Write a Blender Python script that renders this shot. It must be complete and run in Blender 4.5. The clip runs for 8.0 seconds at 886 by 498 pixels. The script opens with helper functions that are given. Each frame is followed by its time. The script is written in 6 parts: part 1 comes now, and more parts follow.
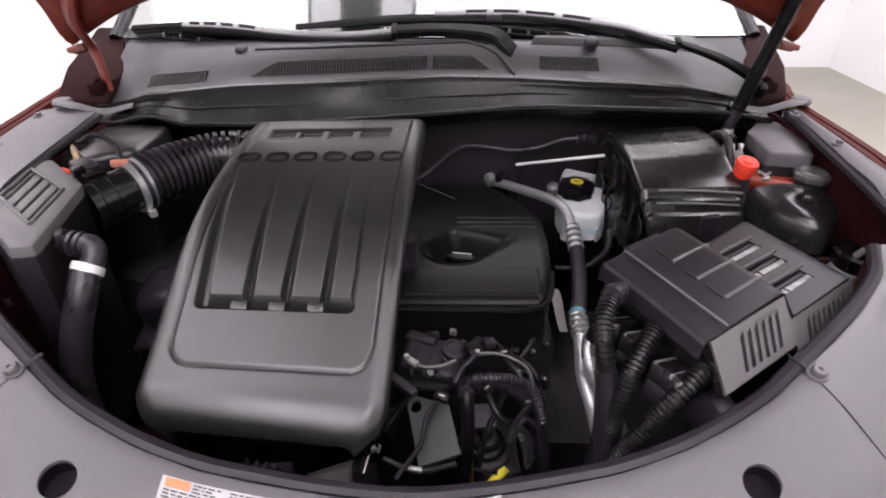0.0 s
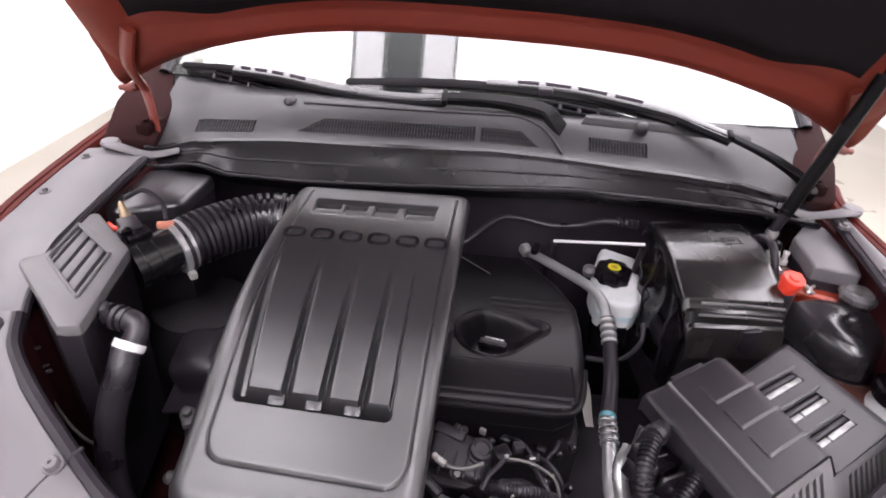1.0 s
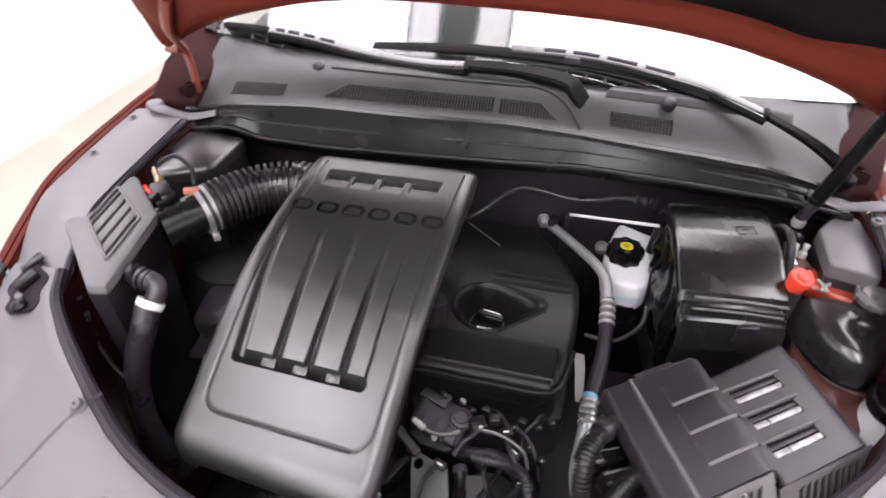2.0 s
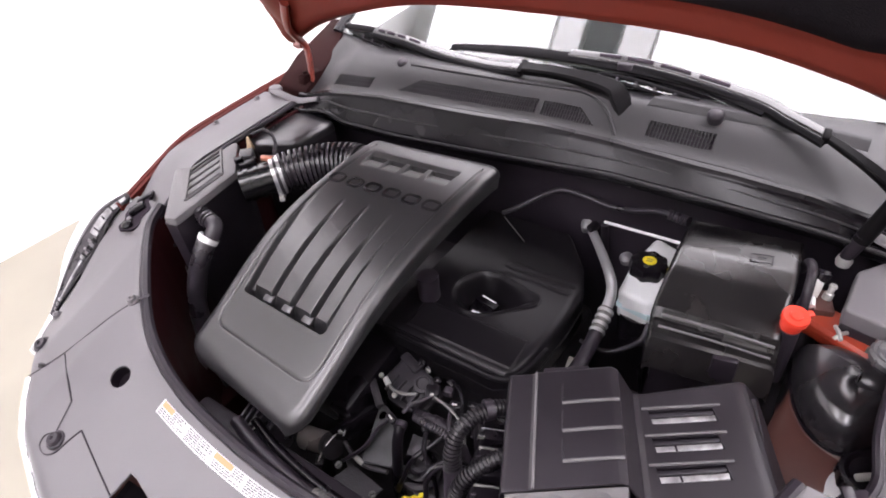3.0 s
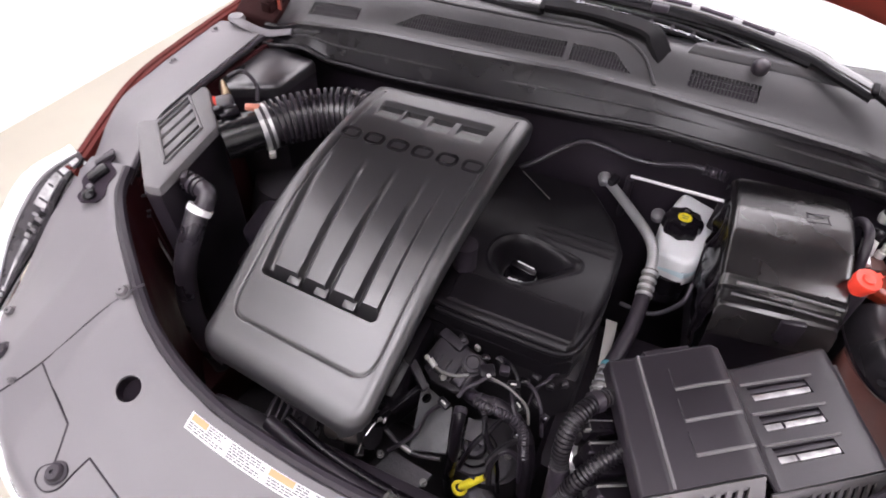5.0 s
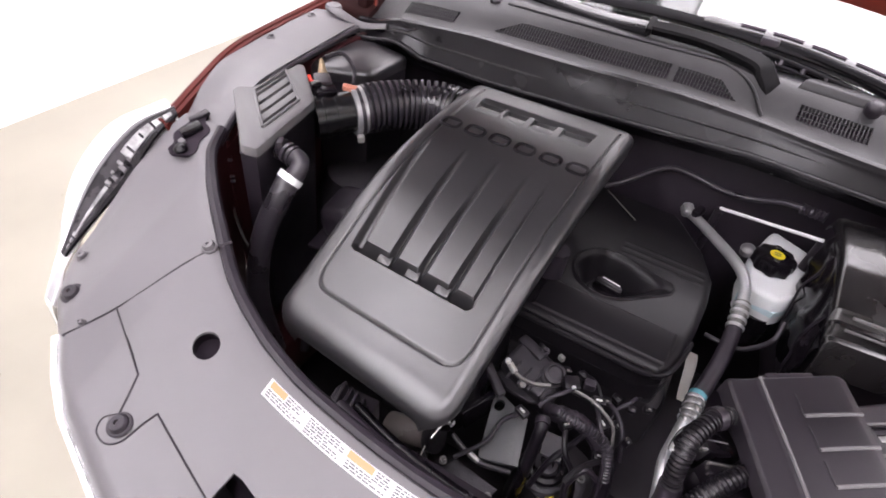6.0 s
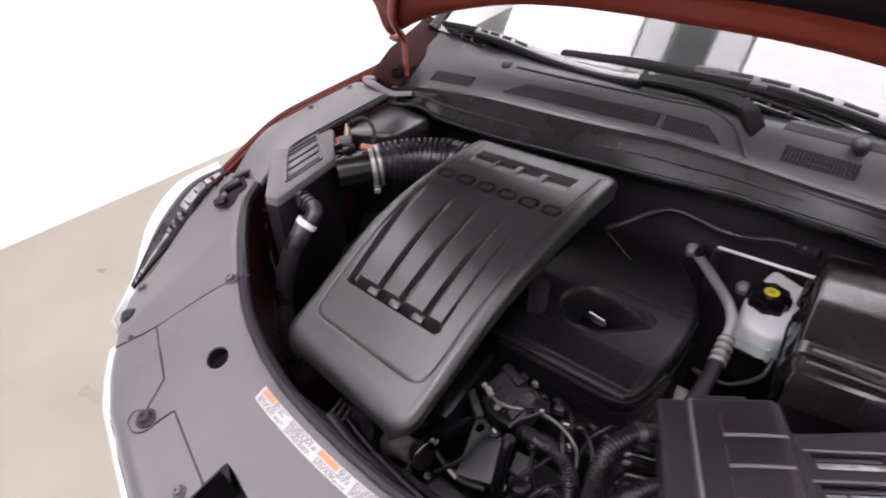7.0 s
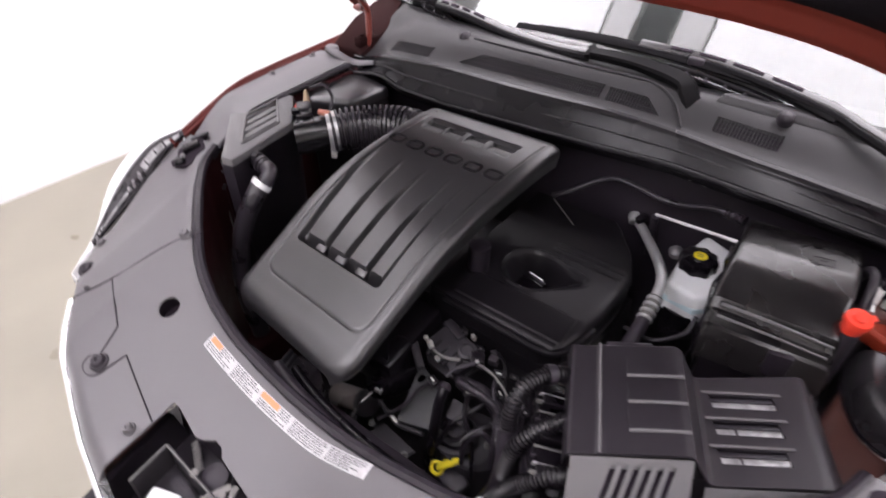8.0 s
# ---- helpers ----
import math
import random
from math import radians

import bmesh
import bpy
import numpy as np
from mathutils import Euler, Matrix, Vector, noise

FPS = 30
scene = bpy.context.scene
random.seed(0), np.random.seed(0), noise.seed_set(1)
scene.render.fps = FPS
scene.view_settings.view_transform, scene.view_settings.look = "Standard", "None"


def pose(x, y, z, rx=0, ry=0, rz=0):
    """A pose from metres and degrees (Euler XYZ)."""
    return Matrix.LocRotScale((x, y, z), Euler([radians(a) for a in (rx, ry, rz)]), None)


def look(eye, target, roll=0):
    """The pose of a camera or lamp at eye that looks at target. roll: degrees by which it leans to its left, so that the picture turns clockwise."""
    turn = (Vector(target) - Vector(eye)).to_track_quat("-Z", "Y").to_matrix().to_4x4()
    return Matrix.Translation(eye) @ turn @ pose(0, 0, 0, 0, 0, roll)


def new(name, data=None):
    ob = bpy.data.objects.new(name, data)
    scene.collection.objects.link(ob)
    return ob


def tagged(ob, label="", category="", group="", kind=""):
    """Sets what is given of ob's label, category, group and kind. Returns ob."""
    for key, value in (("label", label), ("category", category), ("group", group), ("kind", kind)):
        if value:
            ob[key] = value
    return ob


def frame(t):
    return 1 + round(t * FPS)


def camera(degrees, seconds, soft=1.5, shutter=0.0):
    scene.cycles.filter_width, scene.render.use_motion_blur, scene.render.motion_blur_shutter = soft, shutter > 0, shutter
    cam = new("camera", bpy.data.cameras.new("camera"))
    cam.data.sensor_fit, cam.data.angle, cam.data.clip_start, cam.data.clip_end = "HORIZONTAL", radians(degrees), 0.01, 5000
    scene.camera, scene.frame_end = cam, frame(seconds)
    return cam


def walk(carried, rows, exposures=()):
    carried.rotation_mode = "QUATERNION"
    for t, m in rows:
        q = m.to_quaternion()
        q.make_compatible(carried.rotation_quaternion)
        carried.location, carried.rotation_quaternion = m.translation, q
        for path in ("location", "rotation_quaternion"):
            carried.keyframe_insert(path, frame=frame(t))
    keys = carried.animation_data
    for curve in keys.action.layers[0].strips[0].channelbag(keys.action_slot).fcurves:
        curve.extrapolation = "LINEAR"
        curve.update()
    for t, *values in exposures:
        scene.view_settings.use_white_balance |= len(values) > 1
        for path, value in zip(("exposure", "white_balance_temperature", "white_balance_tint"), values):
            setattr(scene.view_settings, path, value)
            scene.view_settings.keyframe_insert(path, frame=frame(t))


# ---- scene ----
cam = camera(75.0, 8.0, soft=1.75, shutter=0.6)
PATH = [
    (0, (0.0119, -0.0129, 1.4571), (-0.0009, 0.8356, 0.9282), -0.41),
    (0.3, (-0.0106, -0.0051, 1.4700), (-0.0280, 0.8529, 0.9567), -0.21),
    (0.5, (-0.0251, -0.0052, 1.4922), (-0.0449, 0.8759, 1.0198), 3.01),
    (1, (-0.0416, 0.0643, 1.5731), (-0.0708, 0.9102, 1.0408), 4.39),
    (1.5, (-0.0217, 0.0749, 1.6391), (-0.1035, 0.8885, 1.0635), 4.35),
    (1.7, (-0.0093, 0.0773, 1.6488), (-0.0877, 0.8665, 1.0402), 3.45),
    (2.8, (0.4255, 0.1583, 1.6795), (-0.0338, 0.7882, 1.0538), -4.07),
    (3, (0.4396, 0.1497, 1.6770), (-0.0342, 0.7743, 1.0565), -5.51),
    (3.5, (0.4109, 0.1350, 1.6769), (-0.0567, 0.7529, 1.0450), -3.13),
    (4, (0.3768, 0.1129, 1.6598), (-0.0937, 0.7216, 1.0210), -2.78),
    (4.2, (0.3239, 0.0998, 1.6777), (-0.1101, 0.7176, 1.0225), -1.91),
    (5.3, (0.1515, 0.1435, 1.6504), (-0.1099, 0.7809, 0.9250), 2.09),
    (5.5, (0.1417, 0.1154, 1.6119), (-0.1338, 0.7669, 0.9052), 3.13),
    (5.8, (0.0684, 0.0950, 1.6201), (-0.2130, 0.7251, 0.8963), 6.77),
    (6, (0.0621, 0.0521, 1.5761), (-0.2452, 0.7352, 0.9137), 8.45),
    (6.2, (0.1179, 0.0484, 1.6223), (-0.2314, 0.7124, 0.9612), 5.30),
    (6.5, (0.1570, 0.0348, 1.6219), (-0.2473, 0.6943, 0.9881), 7.08),
    (7, (0.2751, 0.0660, 1.6322), (-0.2191, 0.6981, 1.0353), -0.32),
    (7.2, (0.2948, 0.0860, 1.6409), (-0.1960, 0.6974, 1.0202), -0.88),
    (7.5, (0.3317, 0.0902, 1.6197), (-0.1787, 0.7094, 1.0229), -3.49),
    (8, (0.3683, 0.0621, 1.6361), (-0.0950, 0.6911, 1.0119), 1.56),
]
EXPOSURES = [(0.0, -0.32), (0.5, -0.02), (1.0, 0.15), (1.5, 0.30), (3.0, 0.15), (3.5, 0.02), (4.0, 0.0), (5.5, 0.24), (6.0, 0.18), (6.5, -0.02), (7.0, -0.25), (7.5, -0.3), (8.0, -0.28)]
walk(cam, [(t, look(eye, target, roll)) for t, eye, target, roll in PATH], EXPOSURES)

# ---- light ----
CX = -0.028          # centre line of the car
world = bpy.data.worlds.new("studio_air")
scene.world = world
world.use_nodes = True
world.node_tree.nodes["Background"].inputs[0].default_value = (0.9, 0.93, 1.0, 1)
world.node_tree.nodes["Background"].inputs[1].default_value = 0.05


# ---- materials ----
def mat(name, color, rough=0.5, metal=0.0, var=0.15, big=6.0, fine=300.0, bump=0.15, coat=0.0, rvar=0.12,
        trans=0.0, ior=1.5, emit=0.0, tint=None, spec=0.5, stretch=(1, 1, 1), dist=0.001):
    m = bpy.data.materials.new(name)
    m.use_nodes = True
    nt = m.node_tree
    b = nt.nodes["Principled BSDF"]
    co = nt.nodes.new("ShaderNodeTexCoord")
    mp = nt.nodes.new("ShaderNodeMapping")
    mp.inputs["Scale"].default_value = stretch
    nt.links.new(co.outputs["Object"], mp.inputs["Vector"])

    def noise_tex(scale, detail):
        n = nt.nodes.new("ShaderNodeTexNoise")
        n.inputs["Scale"].default_value = scale
        n.inputs["Detail"].default_value = detail
        nt.links.new(mp.outputs[0], n.inputs["Vector"])
        return n
    n1, n2 = noise_tex(big, 6), noise_tex(fine, 3)
    ramp = nt.nodes.new("ShaderNodeMapRange")
    ramp.inputs["From Min"].default_value, ramp.inputs["From Max"].default_value = 0.3, 0.7
    nt.links.new(n1.outputs["Fac"], ramp.inputs["Value"])
    mix = nt.nodes.new("ShaderNodeMix")
    mix.data_type = "RGBA"
    c2 = tint or tuple(min(1, c * (1 + var)) for c in color)
    mix.inputs[6].default_value = (*[c * (1 - var) for c in color], 1)
    mix.inputs[7].default_value = (*c2, 1)
    nt.links.new(ramp.outputs[0], mix.inputs[0])
    nt.links.new(mix.outputs[2], b.inputs["Base Color"])
    rr = nt.nodes.new("ShaderNodeMapRange")
    rr.inputs["To Min"].default_value, rr.inputs["To Max"].default_value = max(0.02, rough - rvar), min(1, rough + rvar)
    rr.inputs["From Min"].default_value, rr.inputs["From Max"].default_value = 0.3, 0.7
    nt.links.new(n1.outputs["Fac"], rr.inputs["Value"])
    nt.links.new(rr.outputs[0], b.inputs["Roughness"])
    if bump:
        bp = nt.nodes.new("ShaderNodeBump")
        bp.inputs["Strength"].default_value, bp.inputs["Distance"].default_value = bump, dist
        nt.links.new(n2.outputs["Fac"], bp.inputs["Height"])
        nt.links.new(bp.outputs[0], b.inputs["Normal"])
    b.inputs["Metallic"].default_value = metal
    b.inputs["Coat Weight"].default_value = coat
    b.inputs["Coat Roughness"].default_value = 0.05
    b.inputs["Transmission Weight"].default_value = trans
    b.inputs["IOR"].default_value = ior
    b.inputs["Specular IOR Level"].default_value = spec
    if emit:
        b.inputs["Emission Color"].default_value = (*color, 1)
        b.inputs["Emission Strength"].default_value = emit
    return m


PLASTIC = mat("black_moulded_plastic", (0.0201, 0.0158, 0.0216), 0.42, fine=900, bump=0.25, var=0.25, spec=0.45)
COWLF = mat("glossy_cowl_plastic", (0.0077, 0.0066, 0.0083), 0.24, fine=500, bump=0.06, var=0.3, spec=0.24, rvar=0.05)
PEWTER = mat("grimy_cast_housing", (0.0298, 0.0260, 0.0318), 0.45, metal=0.3, fine=250, bump=0.5, var=0.4)
COVERP = mat("engine_cover_plastic", (0.0245, 0.0231, 0.0251), 0.31, fine=1400, bump=0.1, var=0.18, big=5, spec=0.58, ior=1.7, rvar=0.03)
TANKP = mat("glossy_black_tank_plastic", (0.0220, 0.0198, 0.0226), 0.30, fine=600, bump=0.03, var=0.3, spec=0.8, rvar=0.06)
SATIN = mat("satin_black_plastic", (0.0064, 0.0050, 0.0071), 0.27, fine=700, bump=0.08, var=0.3, spec=0.26)
GLOSSB = mat("glossy_black_housing", (0.009, 0.0085, 0.0098), 0.20, fine=500, bump=0.06, var=0.3, spec=0.6, rvar=0.05)
ARMP = mat("wiper_arm_black", (0.005, 0.0046, 0.0052), 0.33, fine=500, bump=0.05, var=0.2, spec=0.07)
DASHP = mat("dashboard_plastic", (0.026, 0.0265, 0.027), 0.7, fine=900, bump=0.2, var=0.2, spec=0.2)
GREYP = mat("grey_panel_plastic", (0.106, 0.099, 0.105), 0.43, fine=1200, bump=0.2, var=0.12, big=3, spec=0.65)
# pale grey; also colours in highlights on ridges and raised lines
LIDP = mat("pale_grey_plastic", (0.125, 0.12, 0.123), 0.5, fine=1200, bump=0.3, var=0.12)
FINM = mat("dull_metal_fin", (0.33, 0.325, 0.33), 0.42, metal=0.5, fine=120, bump=0.3, var=0.5, big=60)
CANM = mat("brownish_canister_plastic", (0.21, 0.185, 0.175), 0.35, fine=300, bump=0.2, var=0.3)
LAMPD = mat("smoked_lamp_housing", (0.028, 0.025, 0.029), 0.3, fine=200, bump=0.1, var=0.5, big=40, spec=0.25)
CONDP = mat("ribbed_conduit_plastic", (0.0081, 0.0066, 0.0087), 0.33, fine=500, bump=0.15, var=0.3, big=30, spec=0.42, rvar=0.06)
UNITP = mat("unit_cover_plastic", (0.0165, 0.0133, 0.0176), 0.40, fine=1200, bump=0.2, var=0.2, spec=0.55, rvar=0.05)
FUSEP = mat("fuse_box_plastic", (0.0090, 0.0080, 0.0096), 0.25, fine=900, bump=0.025, var=0.2, big=9, tint=(0.0165, 0.0146, 0.0146), spec=0.72, ior=1.55, rvar=0.07)
CAMP = mat("cam_cover_plastic", (0.0072, 0.0062, 0.0078), 0.33, fine=1100, bump=0.08, var=0.2, spec=0.18, rvar=0.04)
COWLP = mat("cowl_plastic", (0.0200, 0.0189, 0.0206), 0.44, fine=900, bump=0.3, var=0.32, big=9, spec=0.40)
FELT = mat("hood_insulation_felt", (0.009, 0.0072, 0.009), 0.95, fine=500, bump=0.8, var=0.3, dist=0.002, spec=0.12)
RUBBER = mat("black_rubber", (0.0185, 0.0144, 0.0200), 0.42, fine=500, bump=0.3, var=0.3, spec=0.4)
DARK = mat("dark_grimy_metal", (0.0255, 0.0225, 0.0262), 0.5, fine=200, bump=0.5, var=0.5, spec=0.35)
PLATEM = mat("dull_grey_steel_plate", (0.060, 0.060, 0.062), 0.5, metal=0.25, fine=250, bump=0.3, var=0.3, big=25)
CAST = mat("cast_aluminium", (0.15, 0.145, 0.14), 0.5, metal=0.4, fine=350, bump=0.5, var=0.3)
ALU = mat("bare_aluminium_pipe", (0.56, 0.56, 0.57), 0.34, metal=0.7, fine=300, bump=0.2, var=0.15)
RODM = mat("polished_steel_rod", (0.88, 0.88, 0.89), 0.25, metal=0.25, fine=200, bump=0.03, var=0.04, rvar=0.05)
PIPEB = mat("bright_pipe", (0.62, 0.62, 0.63), 0.3, metal=0.7, fine=300, bump=0.1, var=0.1)
CHROME = mat("bright_chrome", (0.85, 0.85, 0.86), 0.2, metal=0.6, fine=200, bump=0.05, var=0.04, rvar=0.06)
TRIM = mat("satin_chrome_trim", (0.88, 0.88, 0.88), 0.25, metal=0.8, fine=200, bump=0.05, var=0.04)
STEEL = mat("zinc_plated_steel", (0.58, 0.57, 0.55), 0.33, metal=0.6, fine=400, bump=0.2, var=0.2)
PAINT = mat("orange_red_paint", (0.138, 0.0210, 0.0125), 0.42, fine=1500, bump=0.03, var=0.1, coat=0.1, spec=0.35)
STRAPM = mat("bright_red_rail_paint", (0.34, 0.045, 0.022), 0.36, fine=700, bump=0.05, var=0.15, coat=0.3)
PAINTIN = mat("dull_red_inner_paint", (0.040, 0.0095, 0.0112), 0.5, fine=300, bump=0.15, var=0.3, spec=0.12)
# body red with the shade under the hood put into its colour
PILLAR = mat("hood_shade_red", (0.0150, 0.0048, 0.0048), 0.7, fine=300, bump=0.2, var=0.3, spec=0.06)
# body paint again, its colour darkened for the shade on the fenders
FENDERP = mat("shaded_body_red", (0.070, 0.0115, 0.0090), 0.5, metal=0.35, fine=1500, bump=0.03, var=0.1, spec=0.1)
# even black that colours in the shade inside holes, slots and vents
VOIDM = mat("recess_shade_black", (0.0268, 0.0203, 0.0276), 0.8, fine=300, bump=0.1, var=0.3, spec=0.1)
BROWN = mat("reddish_brown_painted_panel", (0.085, 0.034, 0.028), 0.4, fine=250, bump=0.15, var=0.4, coat=0.4)
WHITEP = mat("milky_white_plastic", (0.72, 0.73, 0.74), 0.38, fine=150, bump=0.1, var=0.06)
BLUISH = mat("pale_blue_fluid_band", (0.55, 0.68, 0.72), 0.35, fine=150, bump=0.05, var=0.08)
REDP = mat("bright_red_plastic", (0.80, 0.055, 0.03), 0.35, fine=300, bump=0.1, var=0.08)
YELLOW = mat("yellow_plastic", (0.75, 0.62, 0.03), 0.4, fine=300, bump=0.1, var=0.1)
LABEL = mat("silver_label_foil", (0.47, 0.46, 0.47), 0.47, metal=0.3, fine=200, bump=0.1, var=0.16, big=90)
ORANGE = mat("orange_label_ink", (0.55, 0.24, 0.11), 0.42, fine=200, bump=0.03, var=0.05)
INK = mat("dark_printed_bars", (0.10, 0.10, 0.105), 0.45, fine=200, bump=0.03, var=0.1)
WHITEINK = mat("white_printed_marks", (0.8, 0.8, 0.8), 0.5, fine=200, bump=0.0, var=0.02)
# opaque white; the colour stands for wall light mirrored in the lens
LENS = mat("glare_white_lens", (0.86, 0.87, 0.88), 0.12, fine=60, bump=0.05, var=0.05, coat=1.0, rvar=0.05)
WIPERM = mat("glossy_wiper_black", (0.012, 0.012, 0.0125), 0.25, fine=400, bump=0.05, var=0.2, coat=0.6, rvar=0.05, spec=0.6)
BLADEM = mat("matt_blade_rubber", (0.008, 0.0075, 0.0084), 0.6, fine=400, bump=0.1, var=0.2, spec=0.06)
TAGM = mat("beige_paper_tag", (0.46, 0.44, 0.41), 0.6, fine=200, bump=0.1, var=0.1)
HOSEG = mat("grey_rubber_hose", (0.0268, 0.0225, 0.0286), 0.34, fine=300, bump=0.15, var=0.3, big=20, spec=0.6)
CYAN = mat("teal_tape", (0.10, 0.30, 0.36), 0.5, fine=200, bump=0.1, var=0.1)
PINKP = mat("pink_copper_plastic", (0.50, 0.20, 0.14), 0.4, fine=300, bump=0.1, var=0.2)
COPPER = mat("brass_connector", (0.34, 0.255, 0.165), 0.38, metal=0.5, fine=300, bump=0.2, var=0.35, big=60)
WALLM = mat("white_wall_paint", (0.86, 0.86, 0.86), 0.6, fine=120, bump=0.1, var=0.02, big=0.7)
FLOORM = mat("beige_sealed_concrete", (0.300, 0.280, 0.228), 0.36, fine=60, bump=0.1, var=0.10, big=1.8, rvar=0.12)


def veins(m, scale, width, gain):
    """Paler wandering streaks, as in trowelled and sealed concrete."""
    nt = m.node_tree
    b = nt.nodes["Principled BSDF"]
    old = b.inputs["Base Color"].links[0].from_socket
    n = nt.nodes.new("ShaderNodeTexNoise")
    n.inputs["Scale"].default_value, n.inputs["Detail"].default_value, n.inputs["Distortion"].default_value = scale, 2.0, 0.8
    nt.links.new(nt.nodes["Texture Coordinate"].outputs["Object"], n.inputs["Vector"])
    off = nt.nodes.new("ShaderNodeMath")
    off.operation = "SUBTRACT"
    off.inputs[1].default_value = 0.5
    away = nt.nodes.new("ShaderNodeMath")
    away.operation = "ABSOLUTE"
    line = nt.nodes.new("ShaderNodeMapRange")
    line.inputs["From Min"].default_value, line.inputs["From Max"].default_value = width, 0.0
    line.inputs["To Max"].default_value = gain
    mix = nt.nodes.new("ShaderNodeMix")
    mix.data_type = "RGBA"
    mix.inputs[7].default_value = (0.50, 0.47, 0.40, 1)
    nt.links.new(n.outputs["Fac"], off.inputs[0])
    nt.links.new(off.outputs[0], away.inputs[0])
    nt.links.new(away.outputs[0], line.inputs["Value"])
    nt.links.new(line.outputs[0], mix.inputs[0])
    nt.links.new(old, mix.inputs[6])
    nt.links.new(mix.outputs[2], b.inputs["Base Color"])


veins(FLOORM, 0.55, 0.06, 0.16)
GLASS = mat("windscreen_glass", (0.9, 0.95, 0.93), 0.03, fine=20, bump=0.0, var=0.02, trans=1.0, ior=1.7, rvar=0.01)
GAPM = mat("dark_ceiling_gap", (0.035, 0.045, 0.045), 0.6, fine=80, bump=0.1, var=0.1)
PANELM = mat("light_panel", (1.0, 0.945, 1.02), 0.5, bump=0, var=0.0, emit=7.0)
PANELS = mat("dimmer_light_strip", (1.0, 0.945, 1.02), 0.5, bump=0, var=0.0, emit=3.6)
PANELF = mat("light_panel_front", (1.0, 0.945, 1.02), 0.5, bump=0, var=0.0, emit=14.0)


# ---- mesh helpers ----
def V(*a):
    return Vector(a)


def finish(name, bm, material, parent=None, label="", sharp=38):
    bmesh.ops.recalc_face_normals(bm, faces=bm.faces)
    me = bpy.data.meshes.new(name)
    bm.to_mesh(me)
    bm.free()
    me.materials.append(material)
    me.shade_smooth()
    me.set_sharp_from_angle(angle=radians(sharp))
    ob = new(name, me)
    if parent is not None:
        ob.parent = parent
        ob.matrix_parent_inverse = parent.matrix_world.inverted()
    if label:
        ob["label"] = label
    return ob


part = finish


def thing(name, at, label, category, group="", kind=""):
    e = new(name)
    e.empty_display_size = 0.05
    e.location = at
    e.matrix_world = Matrix.Translation(at)
    return tagged(e, label, category, group, kind)


def nudge(ob, dx, dy, dz):
    """Moves a finished thing with all its parts."""
    ob.location = Vector(ob.location) + V(dx, dy, dz)
    return ob


def box(bm, c, s, rot=(0, 0, 0), bevel=0.0, seg=2):
    m = Matrix.LocRotScale(c, Euler([radians(a) for a in rot]), s)
    vs = bmesh.ops.create_cube(bm, size=1, matrix=m)["verts"]
    if bevel:
        es = list({e for v in vs for e in v.link_edges})
        bmesh.ops.bevel(bm, geom=es, offset=bevel, segments=seg, affect="EDGES", profile=0.5)
    return bm


def B():
    return bmesh.new()


def cyl(bm, a, b, r1, r2=None, n=20, cap=True):
    """A round bar from a to b."""
    a, b = Vector(a), Vector(b)
    r2 = r1 if r2 is None else r2
    q = (b - a).to_track_quat("Z", "Y").to_matrix().to_4x4()
    bmesh.ops.create_cone(bm, cap_ends=cap, segments=n, radius1=r1, radius2=r2, depth=(b - a).length,
                          matrix=Matrix.Translation((a + b) / 2) @ q)
    return bm


def lathe(bm, profile, at, axis=(0, 0, 1), n=28):
    """Profile rows (radius, height) turned about an axis through at."""
    q = Vector(axis).to_track_quat("Z", "Y").to_matrix()
    rings = []
    for r, h in profile:
        rings.append([bm.verts.new(Vector(at) + q @ V(r * math.cos(2 * math.pi * i / n), r * math.sin(2 * math.pi * i / n), h)) for i in range(n)])
    for k in range(len(rings) - 1):
        for i in range(n):
            j = (i + 1) % n
            bm.faces.new((rings[k][i], rings[k][j], rings[k + 1][j], rings[k + 1][i]))
    bm.faces.new(rings[0][::-1])
    bm.faces.new(rings[-1])
    return bm


def spline(pts, per=10):
    pts = [Vector(p) for p in pts]
    p = [2 * pts[0] - pts[1], *pts, 2 * pts[-1] - pts[-2]]
    out = []
    for i in range(1, len(p) - 2):
        for k in range(per):
            t = k / per
            a, b, c, d = p[i - 1], p[i], p[i + 1], p[i + 2]
            out.append(0.5 * (2 * b + (c - a) * t + (2 * a - 5 * b + 4 * c - d) * t * t + (3 * b - a - 3 * c + d) * t ** 3))
    out.append(pts[-1])
    return out


def tube(bm, pts, r, n=12, per=10, flat=1.0, upv=None):
    """A hose along a smooth line; r is a number or a function of the length run so far."""
    path = spline(pts, per) if per > 1 else [Vector(p) for p in pts]
    run, rings, up = 0.0, [], None
    for i, p in enumerate(path):
        d = (path[min(i + 1, len(path) - 1)] - path[max(i - 1, 0)]).normalized()
        if up is None:
            up = Vector(upv) if upv else d.orthogonal().normalized()
        up = (up - d * up.dot(d)).normalized()
        side = d.cross(up)
        if i:
            run += (p - path[i - 1]).length
        rad = r(run) if callable(r) else r
        rings.append([bm.verts.new(p + rad * (math.cos(2 * math.pi * k / n) * up * flat + math.sin(2 * math.pi * k / n) * side)) for k in range(n)])
    for a, b in zip(rings, rings[1:]):
        for k in range(n):
            j = (k + 1) % n
            bm.faces.new((a[k], a[j], b[j], b[k]))
    bm.faces.new(rings[0][::-1])
    bm.faces.new(rings[-1])
    return bm


def ribbed(r, depth, pitch):
    return lambda s: r + depth * (1 if (s / pitch) % 1 < 0.55 else -1)


